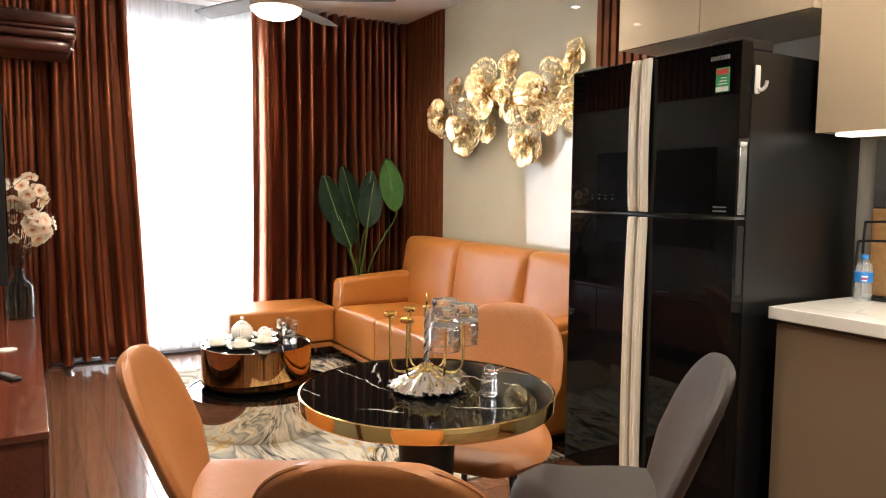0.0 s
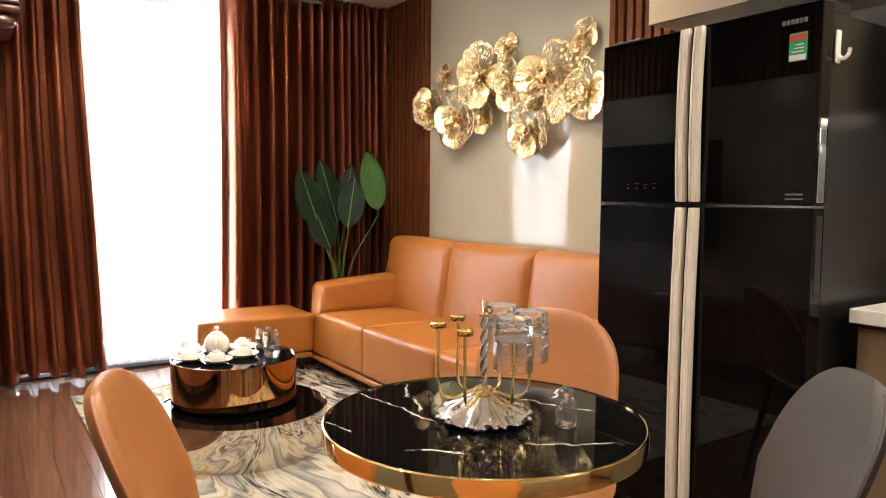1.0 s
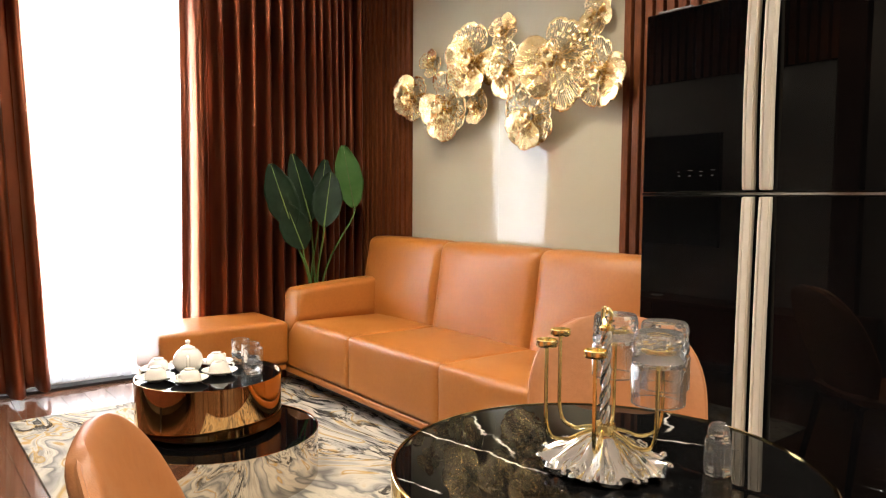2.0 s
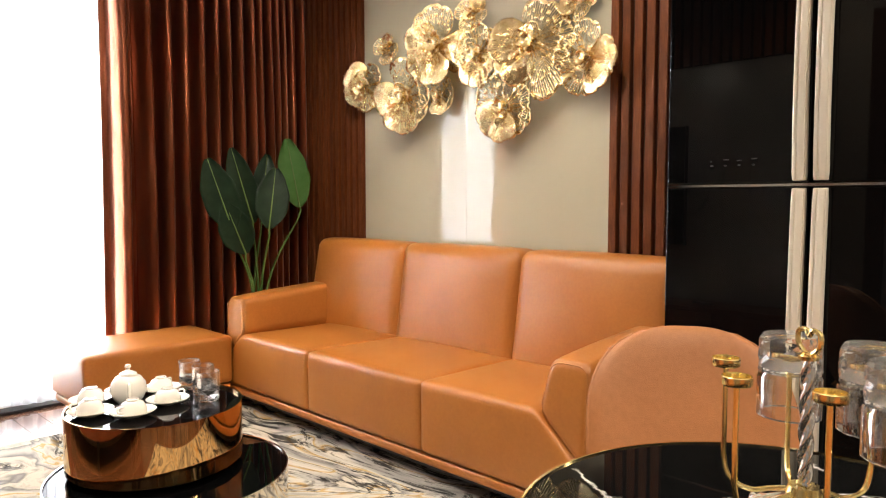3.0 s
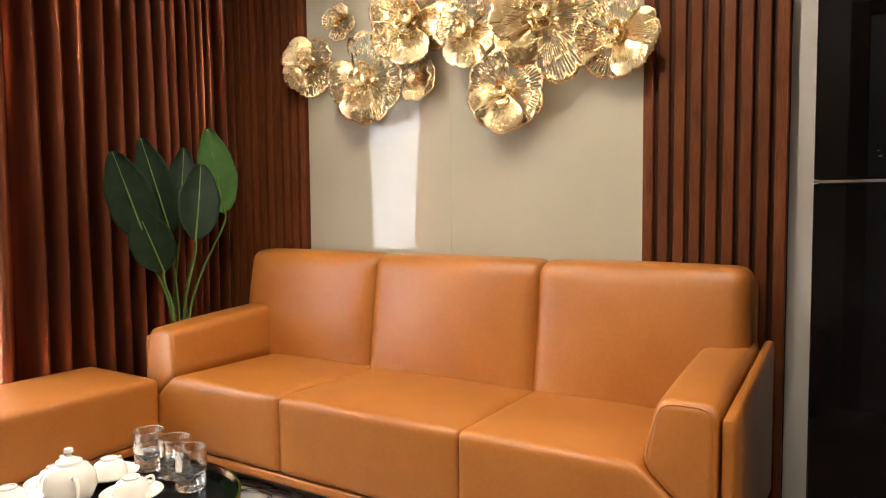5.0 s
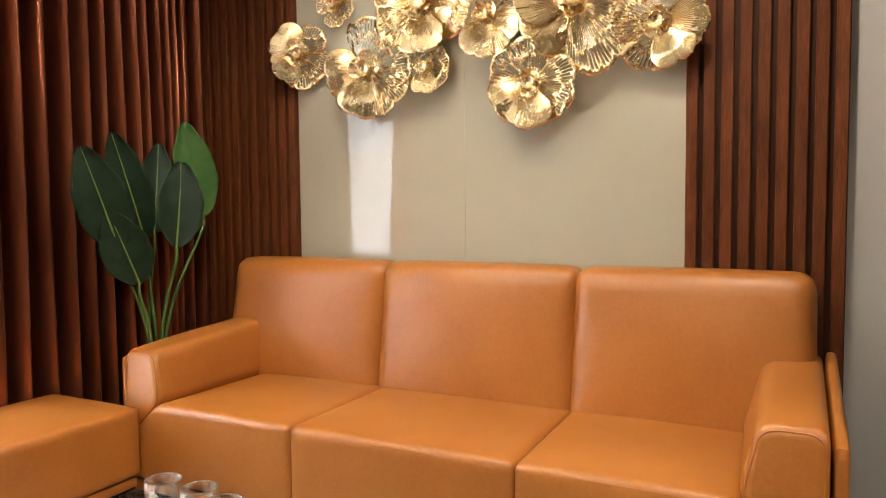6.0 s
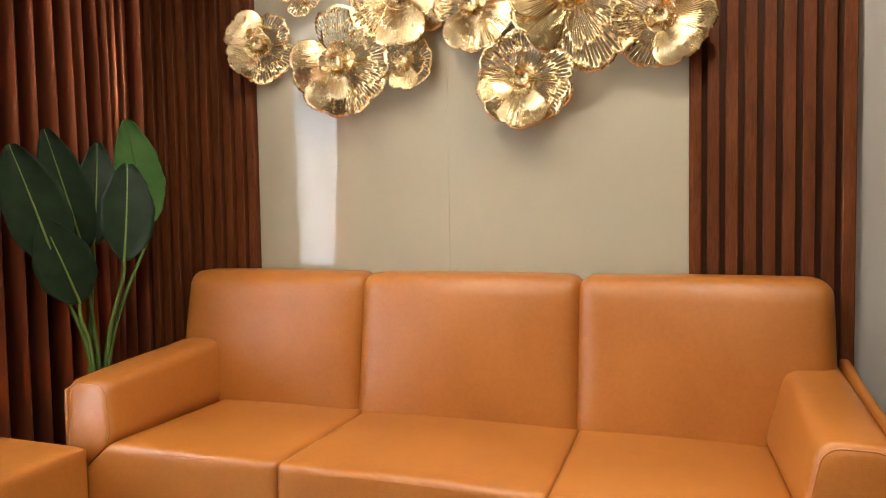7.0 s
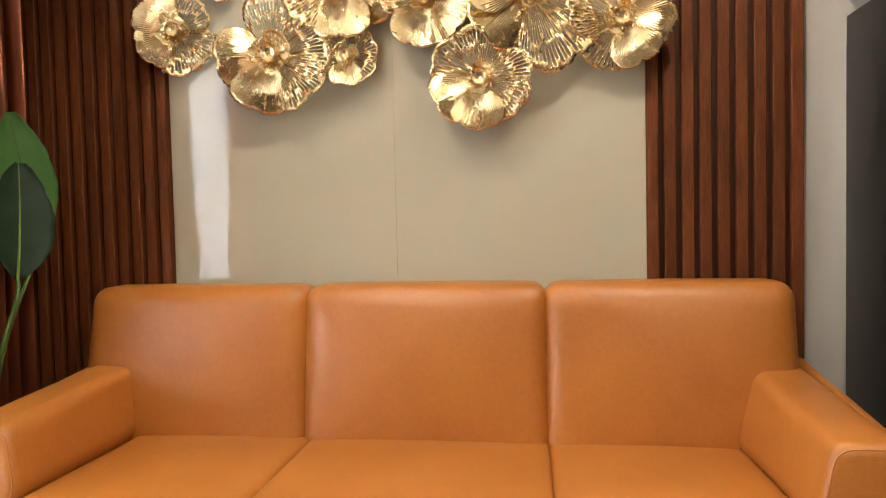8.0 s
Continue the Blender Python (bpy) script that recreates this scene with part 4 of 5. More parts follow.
part("body", at_fr(rbox(FX + 0.068, 2.94, FY0 + 0.003, FY1 - 0.003, 0.03, FH - 0.025, 0.008, 6)), M["fridge_side"], fr, "satin black steel cabinet")
YM = 2.088
for a, b in ((FY0, YM - 0.006), (YM + 0.006, FY1)):
    for z0, z1 in ((0.06, 1.182), (1.192, FH)):
        d = part("door", at_fr(box(FX, FX + 0.062, a, b, z0, z1, 0.004, 2)), M["black"], fr, "glossy black glass door")
        near = b if b < YM else a
        s = 1 if b < YM else -1
        y0, y1 = sorted((near + s * -0.040, near + s * -0.002))
        zc = (z0 + z1) / 2
        upper = z0 > 1

        def hw(p, u, upper=upper):
            x, y, z = p
            return (x - 0.010 * (1 - u[2] ** 2), y, z)
        hd = part("handle", at_fr(rbox(FX - 0.022, FX - 0.001, y0, y1, z0 + 0.006, z1 - 0.004, 0.006, 10, (0, 0, 0), hw)), M["champagne"], d, "champagne metal pull handle")
        for ya, yb in ((y0 + 0.0035, y0 + 0.0225), (y0 + 0.0255, y0 + 0.0345)):
            part("ridge", at_fr(rbox(FX - 0.0265, FX - 0.017, ya, yb, z0 + 0.008, z1 - 0.006, 0.003, 10, (0, 0, 0), hw)), M["champagne"], hd)
part("hinge_cover", at_fr(box(FX + 0.03, FX + 0.20, FY0 + 0.02, FY0 + 0.15, FH - 0.022, FH + 0.016, 0.006)), M["black_matt"], fr)
part("hinge_cover", at_fr(box(FX + 0.03, FX + 0.20, FY1 - 0.15, FY1 - 0.02, FH - 0.022, FH + 0.016, 0.006)), M["black_matt"], fr)
part("trim", at_fr(box(FX - 0.002, FX + 0.05, FY0 - 0.0015, FY1, 1.1835, 1.1905)), M["chrome"], fr, "thin chrome strip between the doors")
part("grip", at_fr(box(FX + 0.012, FX + 0.05, FY0 - 0.002, FY0 + 0.004, 1.20, 1.45, 0.002)), M["chrome"], fr, "bright recessed side grip")
part("grip", at_fr(box(FX + 0.016, FX + 0.05, FY0 - 0.002, FY0 + 0.004, 0.92, 1.16, 0.002)), M["dark_frame"], fr)
part("toe_plate", at_fr(box(FX + 0.08, 2.9, FY0 + 0.02, FY1 - 0.02, 0.0, 0.045)), M["black_matt"], fr)
lab = part("label", at_fr(box(FX - 0.0035, FX - 0.001, 1.697, 1.752, 1.622, 1.705)), M["green"], fr, "green energy label with red heading")
part("heading", at_fr(box(FX - 0.0055, FX - 0.0037, 1.700, 1.749, 1.682, 1.701)), M["red"], lab)
part("footing", at_fr(box(FX - 0.0055, FX - 0.0037, 1.700, 1.749, 1.624, 1.640)), M["white"], lab)
for k in range(3):
    part("text_bar", at_fr(box(FX - 0.0055, FX - 0.0037, 1.706, 1.742 - 0.006 * k, 1.648 + 0.010 * k, 1.651 + 0.010 * k)), M["white"], lab)
for k in range(6):
    part("badge_bar", at_fr(box(FX - 0.0022, FX - 0.0005, 1.700 + 0.0135 * k, 1.710 + 0.0135 * k, 1.733, 1.747)), M["print"], fr)
part("text_bar", at_fr(box(FX - 0.0022, FX - 0.0005, 1.690, 1.745, 1.222, 1.227)), M["print"], fr)
part("text_bar", at_fr(box(FX - 0.0022, FX - 0.0005, 1.690, 1.745, 1.208, 1.213)), M["print"], fr)
for k, (w_, z_) in enumerate(((0.006, 0.0), (0.016, 0.004), (0.014, 0.0), (0.016, 0.004))):
    y_ = 2.37 - 0.04 * k
    part("touch_key", at_fr(box(FX - 0.0022, FX - 0.0005, y_ - w_, y_, 1.258 + z_, 1.2595 + z_)), M["print"], fr)
    part("touch_key", at_fr(box(FX - 0.0022, FX - 0.0005, y_ - 0.010, y_ - 0.003, 1.244, 1.2475)), M["print"], fr)
hook = tagged(empty("wall_hook", (2.283, FY0 + 0.003, 1.66)), "white plastic adhesive hook on the refrigerator side", "hook")
part("plate", rbox(-0.013, 0.013, -0.008, -0.0005, -0.045, 0.052, 0.004, 6), M["white"], hook)
part("prong", tube(curve_points([(0, -0.007, -0.025), (0, -0.022, -0.034), (0.004, -0.034, -0.022), (0.005, -0.037, -0.004)], 5), 0.006, 10), M["white"], hook)

# ---------- kitchen ----------
upper = tagged(empty("wall_cabinet", (2.73, 2.08, 2.30)), "glossy beige lacquered cabinet above the refrigerator", "cabinet")
part("body", box(-0.205, 0.225, -0.475, 0.47, -0.372, 0.368), M["cabinet_body"], upper)
for a, b in ((-0.475, 0.012), (0.015, 0.47)):
    part("door", box(-0.230, -0.207, a, b, -0.374, 0.368, 0.0015, 1), M["cabinet"], upper)
upper2 = tagged(empty("wall_cabinet", (2.75, 0.90, 2.08)), "glossy beige lacquered wall cabinet above the counter", "cabinet")
part("body", box(-0.185, 0.205, -1.20, 0.70, -0.588, 0.588), M["cabinet_body"], upper2)
for k in range(4):
    part("door", box(-0.208, -0.187, 0.70 - 0.475 * (k + 1) + 0.003, 0.70 - 0.475 * k, -0.590, 0.588, 0.0015, 1), M["cabinet"], upper2)
# pale strip under the cabinet; its glow is added to light the refrigerator's side
part("pale_strip", box(-0.15, -0.05, -1.1, 0.66, -0.600, -0.5885), M["strip"], upper2)
low = tagged(empty("base_cabinet", (2.66, 0.95, 0)), "glossy taupe lacquered kitchen base cabinet under the counter", "cabinet")
part("body", box(-0.27, 0.295, -1.6, 0.645, 0.09, 0.836), M["cabinet_low"], low)
part("plinth", box(-0.23, 0.295, -1.6, 0.64, 0.0, 0.089), M["black_matt"], low)
for k in range(4):
    part("door", box(-0.292, -0.272, 0.645 - 0.56 * (k + 1) + 0.003, 0.645 - 0.56 * k, 0.092, 0.822, 0.0015, 1), M["cabinet_low"], low)
tagged(mesh_object("worktop", box(2.338, 2.957, -0.66, 1.610, 0.837, 0.881, 0.003), M["quartz"]), "white quartz worktop with a square edge", "worktop")
structure("backsplash", box(2.945, 2.9595, -0.66, 1.60, 0.883, 1.485), M["splash"], "dark grey glass backsplash above the worktop", "backsplash")
bottle = tagged(empty("water_bottle", (2.76, 1.520, 0.8815)), "small clear plastic water bottle with blue cap", "bottle")
part("bottle_body", lathe([(0, 0), (0.026, 0), (0.030, 0.006), (0.029, 0.02), (0.030, 0.04), (0.0285, 0.055), (0.030, 0.07), (0.030, 0.11), (0.026, 0.13), (0.014, 0.15), (0.012, 0.158), (0, 0.158)], 32), M["thin"], bottle)
band_ = part("label_band", lathe([(0.0305, 0.072), (0.0308, 0.073), (0.0308, 0.108), (0.0305, 0.109)], 32), M["blue"], bottle, "blue paper label band")
for z_, w_, mt in ((0.094, 0.020, "white"), (0.086, 0.024, "red"), (0.079, 0.016, "white")):
    arc = [(0.0312 * math.cos(radians(215 + q)), 0.0312 * math.sin(radians(215 + q))) for q in [w_ * 1000 * (k / 4 - 1) for k in range(9)]]
    part("text_bar", sheet([[(x_, y_, z_ + 0.0025) for x_, y_ in arc], [(x_, y_, z_ - 0.0025) for x_, y_ in arc]]), M[mt], band_)
part("cap", lathe([(0, 0.172), (0.0135, 0.172), (0.014, 0.170), (0.014, 0.1575), (0, 0.1575)], 24), M["blue"], bottle)
rk = tagged(empty("board_rack", (2.86, 1.470, 0.8815)), "black wire rack holding wooden chopping boards", "rack")
part("base_wire", tube([(-0.06, -0.12, 0.006), (0.06, -0.12, 0.006), (0.06, 0.10, 0.006), (-0.06, 0.10, 0.006), (-0.06, -0.12, 0.006)], 0.005, 8), M["black_matt"], rk)
for wx, wz in ((-0.06, 0.22), (-0.02, 0.29), (0.045, 0.34)):
    part("hoop", tube(curve_points([(wx, 0.10, 0.006), (wx, 0.10, wz - 0.03), (wx, 0.075, wz), (wx, -0.095, wz), (wx, -0.12, wz - 0.03), (wx, -0.12, 0.006)], 5), 0.005, 8), M["black_matt"], rk)
cb = tagged(mesh_object("chopping_board", rbox(2.868, 2.886, 1.365, 1.565, 0.893, 1.222, 0.008, 8), M["board"]), "light wooden chopping board standing in the rack", "chopping board")
sp_ = tagged(empty("spatula", (2.915, 1.515, 0.8815)), "white plastic spatula standing behind the boards", "spatula")
part("handle", tube([(0, 0, 0), (0.0, 0.0, 0.33)], 0.007, 8), M["white"], sp_)
part("blade", rbox(-0.006, 0.006, -0.022, 0.022, 0.331, 0.42, 0.005, 5), M["white"], sp_)

# ---------- television side ----------
cons = tagged(empty("tv_console", (-0.02, 3.85, 0)), "low mahogany-stained television console along the wall", "tv console")
part("top", box(-0.178, 0.165, -1.27, 1.35, 0.475, 0.500, 0.003), M["console"], cons)
part("body", box(-0.178, 0.145, -1.25, 1.33, 0.13, 0.474), M["console"], cons)
for k in range(4):
    part("drawer", box(0.146, 0.163, -1.25 + 0.645 * k + 0.004, -1.25 + 0.645 * (k + 1), 0.135, 0.47, 0.002, 1), M["console"], cons)
for ly in (-1.2, 0.04, 1.28):
    for lx in (-0.14, 0.11):
        part("leg", box(lx - 0.02, lx + 0.02, ly - 0.02, ly + 0.02, 0.0, 0.129), M["black_matt"], cons)
tv = tagged(empty("television", (0.0, 4.09, 1.235)), "large wall-mounted flat black television", "television")
part("casing", box(-0.012, 0.030, -0.60, 0.60, -0.375, 0.375, 0.004), M["black_matt"], tv)
part("screen", box(0.0305, 0.034, -0.594, 0.594, -0.366, 0.369), M["black"], tv, "dark glossy switched-off screen")
part("wall_mount", box(-0.149, -0.0125, -0.2, 0.2, -0.15, 0.15), M["black_matt"], tv)
remote = tagged(empty("remote_control", (0.02, 3.36, 0.5005), 25), "slim black remote control on the console", "remote control")
part("case", rbox(-0.02, 0.02, -0.075, 0.075, 0, 0.016, 0.006, 6), M["black_matt"], remote)
part("key_pad", box(-0.012, 0.012, -0.05, 0.055, 0.0162, 0.0175), M["print"], remote)
doily = tagged(mesh_object("coaster", lathe([(0, 0), (0.045, 0), (0.045, 0.004), (0, 0.004)], 24, (0.0, 3.95, 0.5003)), M["white"]), "small round white coaster on the console", "coaster")

# vase with blossom twigs
vase = tagged(empty("vase", (0.055, 4.86, 0.5005)), "smoky glass bottle vase with peach blossom twigs", "vase")
part("glass_body", lathe([(0, 0), (0.066, 0), (0.070, 0.008), (0.074, 0.10), (0.070, 0.19), (0.045, 0.225), (0.026, 0.240), (0.026, 0.285), (0.033, 0.292), (0.030, 0.294), (0.023, 0.284), (0.022, 0.243), (0.042, 0.222), (0.066, 0.186), (0.070, 0.10), (0.064, 0.012), (0, 0.012)], 40), M["vase"], vase)
rnd = random.Random(11)
flower_places = []
for k in range(16):
    a, s = rnd.uniform(0, 6.28), rnd.uniform(0.03, 0.15)
    top = Vector((0.035 + s * math.cos(a) * 0.9, s * math.sin(a), rnd.uniform(0.52, 0.88)))
    mid = Vector((top.x * 0.45, top.y * 0.45, top.z * 0.62))
    line = curve_points([(0, 0, 0.05), (0.008 * math.cos(a), 0.008 * math.sin(a), 0.27), mid, top], 5)
    part("twig", tube(line, 0.0028, 6, lambda t: 1.3 - 0.8 * t), M["twig"], vase)
    for b in range(3):
        p = line[8 + rnd.randrange(len(line) - 8)]
        e = p + Vector((rnd.uniform(-0.07, 0.09), rnd.uniform(-0.08, 0.08), rnd.uniform(0.02, 0.10)))
        part("twig", tube([p, (p + e) / 2 + Vector((0, 0, 0.01)), e], 0.0014, 5), M["twig"], vase)
        flower_places.append(e)
    flower_places.append(top)


def blossom(centre, r, out, rnd):
    """Six round cupped petals that open towards out."""
    bm = bmesh.new()
    turn = Vector(out).to_track_quat("Z", "Y").to_matrix() @ Matrix.Rotation(rnd.uniform(0, 6.28), 3, "Z")
    for k in range(6):
        a = 2 * math.pi * k / 6 + rnd.uniform(-0.15, 0.15)
        lift = rnd.uniform(0.25, 0.5)
        rows = []
        for i in range(6):
            s = i / 5
            row = []
            for j in range(5):
                v = j / 2 - 1
                w = 0.50 * math.sin(math.pi * (0.10 + 0.74 * s)) * r
                p = Vector((s * r * math.cos(a) - v * w * math.sin(a), s * r * math.sin(a) + v * w * math.cos(a), r * (lift * s - 0.25 * s ** 3 + 0.18 * v * v * s)))
                row.append(centre + turn @ p)
            rows.append(row)
        bm = join(bm, sheet(rows))
    return bm


def petal_fade(ob, centre, r):
    """Stores how far each point lies from the flower's throat, 0 to 1."""
    at = ob.data.attributes.new("throat", "FLOAT", "POINT")
    for v in ob.data.vertices:
        at.data[v.index].value = min(1.0, (v.co - centre).length / r)


for core, count in ((Vector((0.055, 0.0, 0.535)), 24), (Vector((0.045, 0.0, 0.735)), 17)):
    for k in range(count):
        d = Vector((rnd.gauss(0.25, 1), rnd.gauss(-0.3, 1), rnd.gauss(0, 0.8))).normalized()
        p = core + Vector((d.x * 0.115, d.y * 0.115, d.z * 0.10)) * rnd.uniform(0.6, 1.1)
        size = rnd.uniform(0.034, 0.050)
        b_ = part("blossom", blossom(p, size, d, rnd), M["blossom"], vase)
        petal_fade(b_, p, size)
        part("stamen", lathe([(0, -0.002), (0.006, 0.0), (0.005, 0.007), (0, 0.009)], 8, tuple(p + d * 0.004)), M["stamen"], b_)

# air conditioner in a dark casing
ac = tagged(empty("air_conditioner", (0.10, 5.27, 2.205)), "dark brown wall-mounted air conditioner unit near the curtain", "air conditioner")
part("casing", rbox(-0.298, 0.305, -0.22, 0.22, 0.045, 0.125, 0.022, 8), M["ac"], ac)
part("front_rib", rbox(-0.298, 0.298, -0.21, 0.22, 0.018, 0.043, 0.010, 8), M["ac"], ac)
part("middle_panel", rbox(-0.298, 0.300, -0.215, 0.22, -0.030, 0.016, 0.018, 8), M["ac"], ac)
part("lower_flap", rbox(-0.298, 0.275, -0.20, 0.22, -0.115, -0.032, 0.035, 8), M["ac"], ac)
part("end_cap", rbox(0.262, 0.284, -0.205, -0.190, -0.100, -0.080, 0.005, 4), M["chrome"], ac, "small chrome end cap")

# ---------- plant ----------
plant = tagged(empty("potted_plant", (2.36, 5.235, 0)), "tall potted plant with broad dark green paddle leaves", "plant")
part("pot", lathe([(0, 0), (0.075, 0), (0.080, 0.01), (0.105, 0.26), (0.108, 0.28), (0.096, 0.28), (0.092, 0.25), (0, 0.25)], 40), M["white"], plant)
part("soil", lathe([(0.0925, 0.2505), (0.09, 0.258), (0, 0.262)], 24), M["twig"], plant)


def leaf(base, tip, width, bend, material, seed):
    rnd = random.Random(seed)
    b, t = Vector(base), Vector(tip)
    axis = t - b
    side = axis.cross(Vector((-0.55, -1, 0))).normalized()
    face = side.cross(axis).normalized()
    if face.y > 0:
        face = -face
    rows = []
    N, K = 20, 12
    for i in range(N + 1):
        s = i / N
        w = width * (math.sin(math.pi * min(1, s * 0.93 + 0.05)) ** 0.62) * (1 - 0.22 * s)
        w *= 1 + 0.025 * math.sin(19 * s + seed)
        mid = b + axis * s + face * (-bend * s * s + bend * 0.5 * s)
        row = []
        for j in range(K + 1):
            v = 2 * j / K - 1
            rip = 0.004 * math.sin(44 * s - 9 * abs(v)) * abs(v)
            row.append(mid + side * w * v + face * (0.18 * width * v * v + rip) + axis.normalized() * 0.02 * abs(v) ** 2 * (1 - s) ** 2)
        rows.append(row)
    lf = part("leaf", sheet(rows), material, plant)
    so = lf.modifiers.new("thick", "SOLIDIFY")
    so.thickness = 0.0012
    ribs = [b + axis * (i / 10) + face * (-bend * (i / 10) ** 2 + bend * 0.5 * (i / 10) + 0.0025) for i in range(11)]
    part("midrib", tube(ribs, 0.0042, 6, lambda q: 1.2 - 0.9 * q), M["rib"], lf)
    root = Vector((rnd.uniform(-0.045, 0.045), rnd.uniform(-0.03, 0.03), 0.255))
    part("stem", tube(curve_points([root, root * 0.5 + Vector((b.x * 0.35, b.y * 0.4, 0.25 + b.z * 0.30)), b * 0.97 + Vector((0, 0, -0.03)), b + axis * 0.03], 6), 0.0068, 8, lambda q: 1.25 - 0.55 * q), M["stem"], plant)


PX, PYY = 2.36, 5.235
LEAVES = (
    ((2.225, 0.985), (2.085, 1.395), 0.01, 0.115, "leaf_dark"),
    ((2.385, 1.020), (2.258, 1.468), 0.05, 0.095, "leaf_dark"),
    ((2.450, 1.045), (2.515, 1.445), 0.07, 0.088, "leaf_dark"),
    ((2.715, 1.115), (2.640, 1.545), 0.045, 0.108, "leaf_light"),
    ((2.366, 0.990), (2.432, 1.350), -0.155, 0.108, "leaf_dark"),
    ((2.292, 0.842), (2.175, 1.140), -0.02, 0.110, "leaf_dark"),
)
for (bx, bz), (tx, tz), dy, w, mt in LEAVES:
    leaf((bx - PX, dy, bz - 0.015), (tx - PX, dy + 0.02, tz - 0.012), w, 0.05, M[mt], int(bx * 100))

# ---------- metal flower relief ----------
art = tagged(empty("metal_wall_art", (2.916, 3.98, 1.85)), "gold metal blossom wall sculpture with slotted petals", "wall art")


def petal(r_in, r_out, mid, wide, lift, slotted, rnd, tip=0.0):
    """A clam-shaped fan in the plane y, z that bows towards -x, lightly fluted along its rays, with a ragged scalloped rim;
    slotted fans are pierced by two staggered rows of narrow radial slots. tip swings one edge forward."""
    n = max(12, int(2 * wide * r_out / (0.0080 if slotted else 0.0056)))
    n += n % 2
    ph = rnd.uniform(0, 6.28)
    lobes = rnd.choice((2, 3))
    levels = [0.0, 0.12, 0.26, 0.38, 0.50, 0.60, 0.65, 0.76, 0.86, 0.93, 1.0]
    frill = []
    for k in range(n + 1):
        t = k / n
        lobe = abs(math.sin(lobes * math.pi * t)) ** 0.5
        frill.append((0.91 + 0.09 * lobe) * (1 + rnd.uniform(-0.016, 0.016)) * (1 - abs(2 * t - 1) ** 3.2 * 0.40))
    cut = [(rnd.choice((1, 2)), rnd.choice((4, 5, 6)), rnd.choice((8, 9))) for _ in range(n + 1)]
    wave = rnd.uniform(0.02, 0.05)
    bm = bmesh.new()
    g = []
    for s in levels:
        row = []
        for k in range(n + 1):
            t = k / n
            q = 2 * t - 1
            r = r_in + (r_out * frill[k] - r_in) * s
            a = mid + wide * q
            if slotted:
                a += (-0.12 if k % 2 else 0.12) * 2 * wide / n
            flute = (0.0009 if slotted else 0.0007) * (1 if k % 2 else -1) * min(1, 3 * s)
            bow = lift * s ** 1.5 - 0.16 * r_out * q * q * s + wave * r_out * math.sin(7 * t + ph) * s * s + tip * r * q
            row.append(bm.verts.new((-(bow + flute), r * math.cos(a), r * math.sin(a))))
        g.append(row)
    for i in range(len(levels) - 1):
        for k in range(n):
            lo, bar, hi = cut[k]
            if slotted and k % 2 == 1 and 1 < k < n - 1 and lo <= i < hi and i != bar:
                continue
            bm.faces.new((g[i][k], g[i][k + 1], g[i + 1][k + 1], g[i + 1][k]))
    return bm


def metal_flower(y, z, r, off, seed, turn, whorl, inner):
    """whorl: the petals' middles in degrees (0 towards the window, 90 up), those below zero slotted, each with its reach."""
    rnd = random.Random(seed)
    cup_r = 0.15 * r + 0.004
    fluted = lambda a, k: (1 + (0.035 * math.cos(16 * a) if 2 < k < 6 else 0), 0)
    fl = part("flower", lathe([(0, 0.012), (cup_r * 0.5, 0.013), (cup_r * 0.82, 0.013 + cup_r * 0.16), (cup_r, 0.012 + cup_r * 0.42), (cup_r * 1.06, 0.012 + cup_r * 0.42), (cup_r * 0.92, 0.010 + cup_r * 0.10), (cup_r * 0.5, 0.009), (0, 0.008)], 64, (0, 0, 0), fluted), M["petal"], art)
    face = Euler((0, radians(-90 + turn[0]), radians(turn[1]))).to_matrix().to_4x4()
    fl.matrix_basis = Matrix.Translation((-off, y - 3.98, z - 1.85)) @ face
    inv = Euler((0, radians(90), 0)).to_matrix()

    def add(bm, dx):
        bmesh.ops.rotate(bm, verts=bm.verts, cent=(0, 0, 0), matrix=inv)
        bmesh.ops.translate(bm, verts=bm.verts, vec=(0, 0, dx))
        ob = part("petal", bm, M["petal"], fl)
        so = ob.modifiers.new("thick", "SOLIDIFY")
        so.thickness = 0.0010
    for k, item in enumerate(whorl):
        d, reach = item if isinstance(item, tuple) else (item, 1.0)
        add(petal(0.10 * r, 1.10 * r * reach * rnd.uniform(0.95, 1.05), radians(abs(d)), rnd.uniform(0.84, 1.0), r * rnd.uniform(-0.02, 0.20), d < 0, rnd, rnd.choice((-0.12, -0.07, 0.07, 0.12))), -0.014 - 0.0055 * k)
    start = rnd.uniform(0, 6.28)
    for k in range(3):
        add(petal(0.08 * r, r * inner * rnd.uniform(0.78, 0.98), start + 2 * math.pi / 3 * k, 0.92, r * rnd.uniform(0.12, 0.24), k != 1, rnd, rnd.uniform(-0.2, 0.2)), -0.003 - 0.002 * k)
    for k in range(3):
        add(petal(0.07 * r, r * (0.20 + 0.08 * k) + 0.004, start + 1.0 + 2 * math.pi / 3 * k, 0.9, r * 0.05, False, rnd, 0.1), 0.005 + 0.001 * k)
    part("post", tube([(0, 0, 0.006), (0, 0, -off * 0.97)], 0.004, 6), M["gold_leg"], fl)


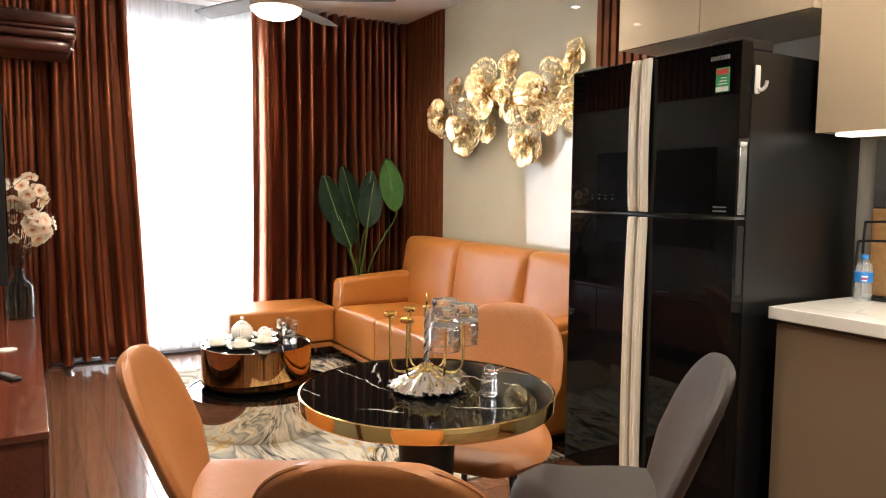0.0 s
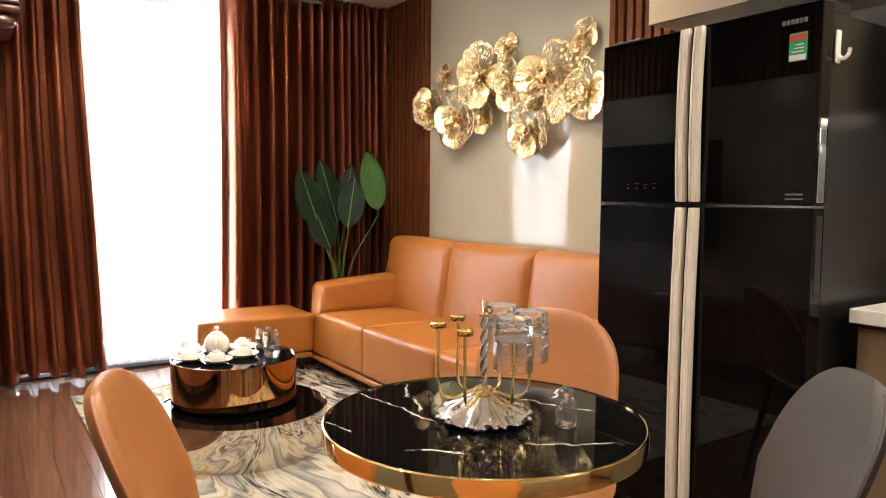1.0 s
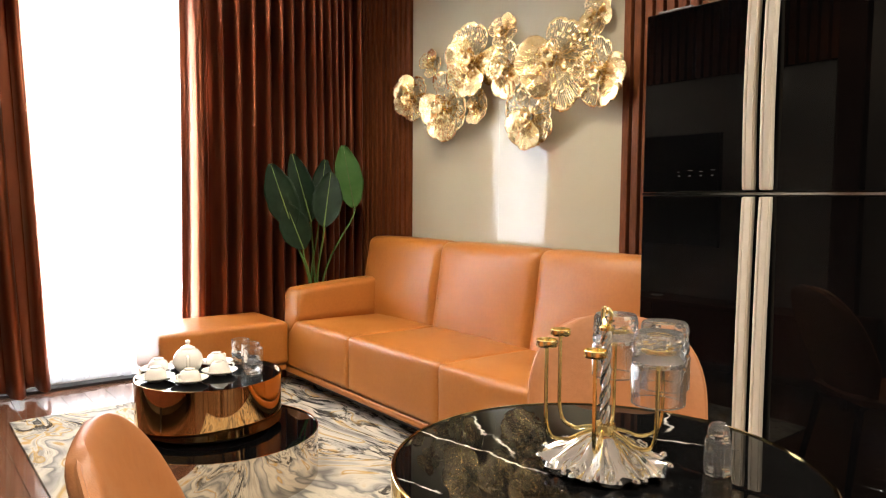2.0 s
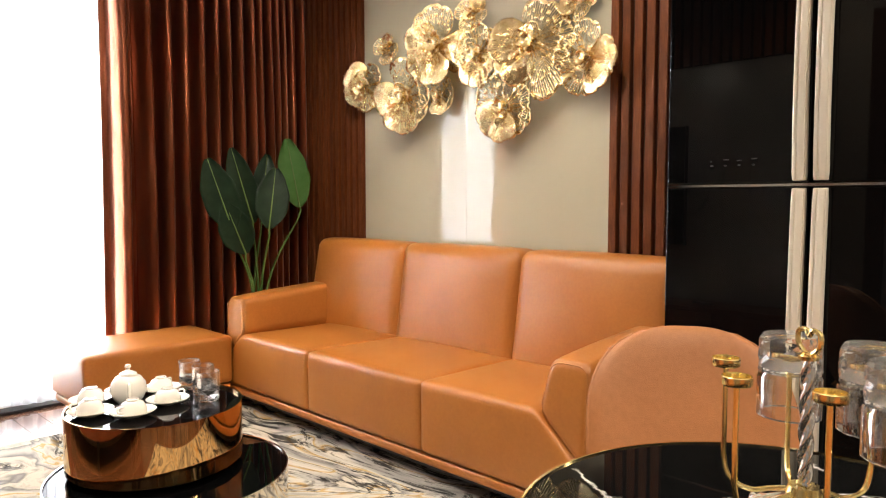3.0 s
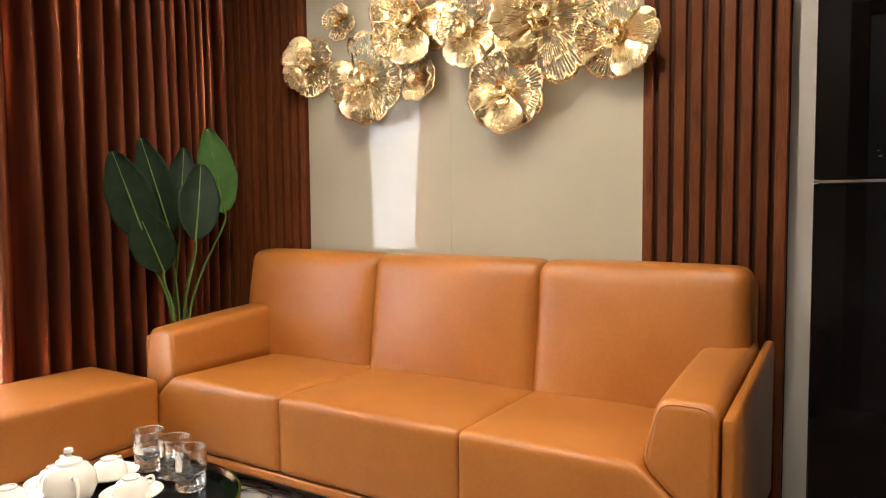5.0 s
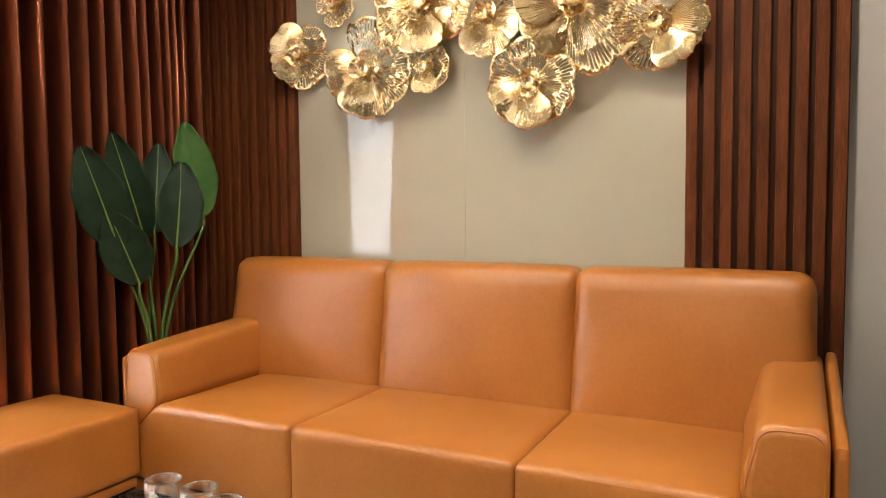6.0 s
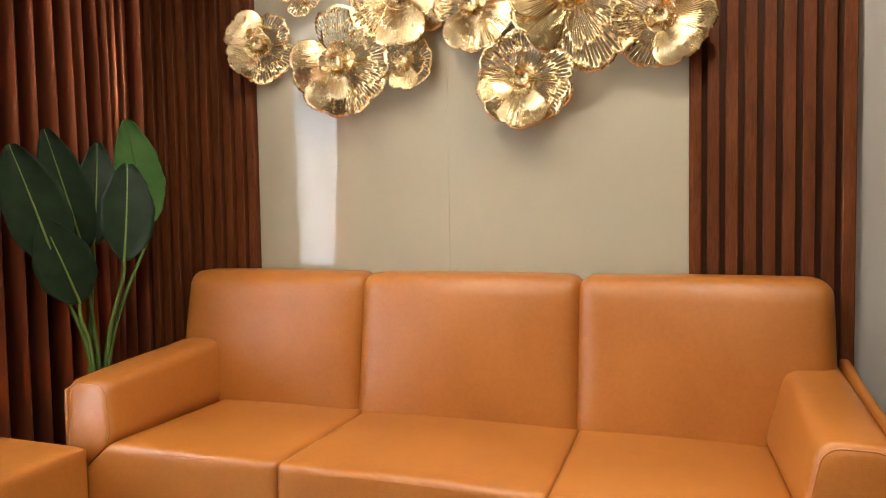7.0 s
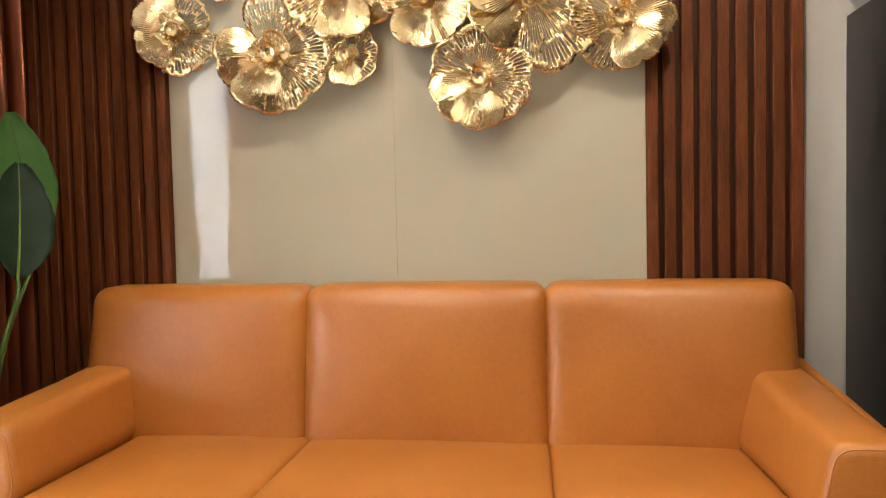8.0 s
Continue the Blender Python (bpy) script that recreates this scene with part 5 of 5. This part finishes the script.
FLOWERS = (
    (4.625, 2.025, 0.085, 0.05, 1, (8, 10), (-20, 100, -190, -280), 0.55),
    (4.805, 1.830, 0.142, 0.07, 2, (0, 18), (45, 325, -130, -215, -265), 0.50),
    (4.430, 1.722, 0.192, 0.10, 3, (-4, 5), (355, 292, -95, -165, -228), 0.48),
    (4.170, 1.965, 0.200, 0.10, 4, (4, 10), (272, 195, -85, -335, 20), 0.46),
    (3.955, 2.105, 0.095, 0.05, 5, (6, 0), (-30, 110, -210, -300), 0.50),
    (3.880, 1.880, 0.150, 0.10, 6, (-4, -4), (290, 225, -25, -100, -160), 0.42),
    (3.525, 1.888, 0.205, 0.11, 7, (4, 8), (10, 320, (-235, 1.25), -180, -110), 0.48),
    (3.290, 2.060, 0.108, 0.07, 8, (10, -6), (-80, 170, -260, 350), 0.50),
    (3.228, 1.772, 0.158, 0.105, 9, (-4, -6), (185, 245, -95, -20, -305), 0.40),
    (3.695, 1.604, 0.162, 0.105, 10, (-4, 0), (278, 332, -95, -185, -35, -228), 0.36),
    (4.160, 1.708, 0.100, 0.07, 11, (0, -5), (280, -70, -150, -215, -350), 0.55),
)
for y, z, r, off, seed, turn, whorl, inner in FLOWERS:
    metal_flower(y, z, r, off, seed, turn, whorl, inner)

# ---------- ceiling fan and downlights ----------
fan = tagged(empty("ceiling_fan", (1.33, 4.0, CEIL)), "bronze ceiling fan with a round glowing lamp", "ceiling fan")
part("canopy", lathe([(0, -0.001), (0.07, -0.001), (0.066, -0.04), (0.025, -0.06), (0, -0.06)], 32), M["champagne"], fan)
part("rod", tube([(0, 0, -0.058), (0, 0, -0.26)], 0.013, 12), M["champagne"], fan)
part("motor", lathe([(0, -0.255), (0.07, -0.26), (0.125, -0.285), (0.135, -0.32), (0.132, -0.375), (0.142, -0.385), (0.142, -0.405), (0, -0.405)], 48), M["champagne"], fan)
part("lamp_bowl", lathe([(0.132, -0.406), (0.130, -0.42), (0.10, -0.445), (0.05, -0.46), (0, -0.464)], 48), M["lamp"], fan, "glowing white glass lamp bowl")
for k in range(5):
    a = radians(-30 + 72 * k)

    def bw(p, u):
        x, y, z = p
        w = 1 + 0.25 * math.sin(math.pi * (u[0] + 1) / 2)
        return (x, y * w, z + y * 0.18)
    bm = rbox(0.16, 0.66, -0.06, 0.06, -0.352, -0.344, 0.0039, 8, (0, 0, 0), bw)
    bmesh.ops.rotate(bm, verts=bm.verts, cent=(0, 0, 0), matrix=Matrix.Rotation(a, 3, "Z"))
    bl = part("blade", bm, M["fan_blade"], fan)
    bm = box(0.125, 0.20, -0.018, 0.018, -0.343, -0.337, 0.002)
    bmesh.ops.rotate(bm, verts=bm.verts, cent=(0, 0, 0), matrix=Matrix.Rotation(a, 3, "Z"))
    part("bracket", bm, M["champagne"], bl)


def downlight():
    ob = tagged(empty("downlight", (*DOWNLIGHTS[0], CEIL)), "small round recessed ceiling downlight, switched on", "ceiling light", "recessed downlights")
    part("ring", lathe([(0.034, -0.001), (0.050, -0.001), (0.048, -0.007), (0.036, -0.008), (0.034, -0.001)], 32), M["white"], ob)
    part("lens", lathe([(0, -0.002), (0.0335, -0.002), (0.0335, -0.004), (0, -0.004)], 24), M["lens"], ob)
    return ob


dl = downlight()
for dx, dy in DOWNLIGHTS[1:]:
    copy_thing(dl, pose(dx, dy, CEIL))

# ---------- floor planks ----------
PW, PL = 0.122, 1.22
cache = {}
col = 0
x = X0
while x < X1 - 0.02:
    w = min(PW, X1 - x)
    y = Y0 - (col * 0.43) % PL
    while y < Y1:
        a, b = max(y, Y0), min(y + PL, Y1)
        if b - a > 0.05:
            key = (round(w, 3), round(b - a, 3))
            if key not in cache:
                me = bpy.data.meshes.new("plank")
                bm = box(-w / 2 + 0.0008, w / 2 - 0.0008, -(b - a) / 2 + 0.0008, (b - a) / 2 - 0.0008, -0.003, 0.0, 0.0009, 1)
                bm.to_mesh(me)
                bm.free()
                me.materials.append(M["floor"])
                cache[key] = me
            pl = new("plank", cache[key])
            pl.location = (x + w / 2, (a + b) / 2, 0)
            pl.parent = floor
        y += PL
    x += PW
    col += 1
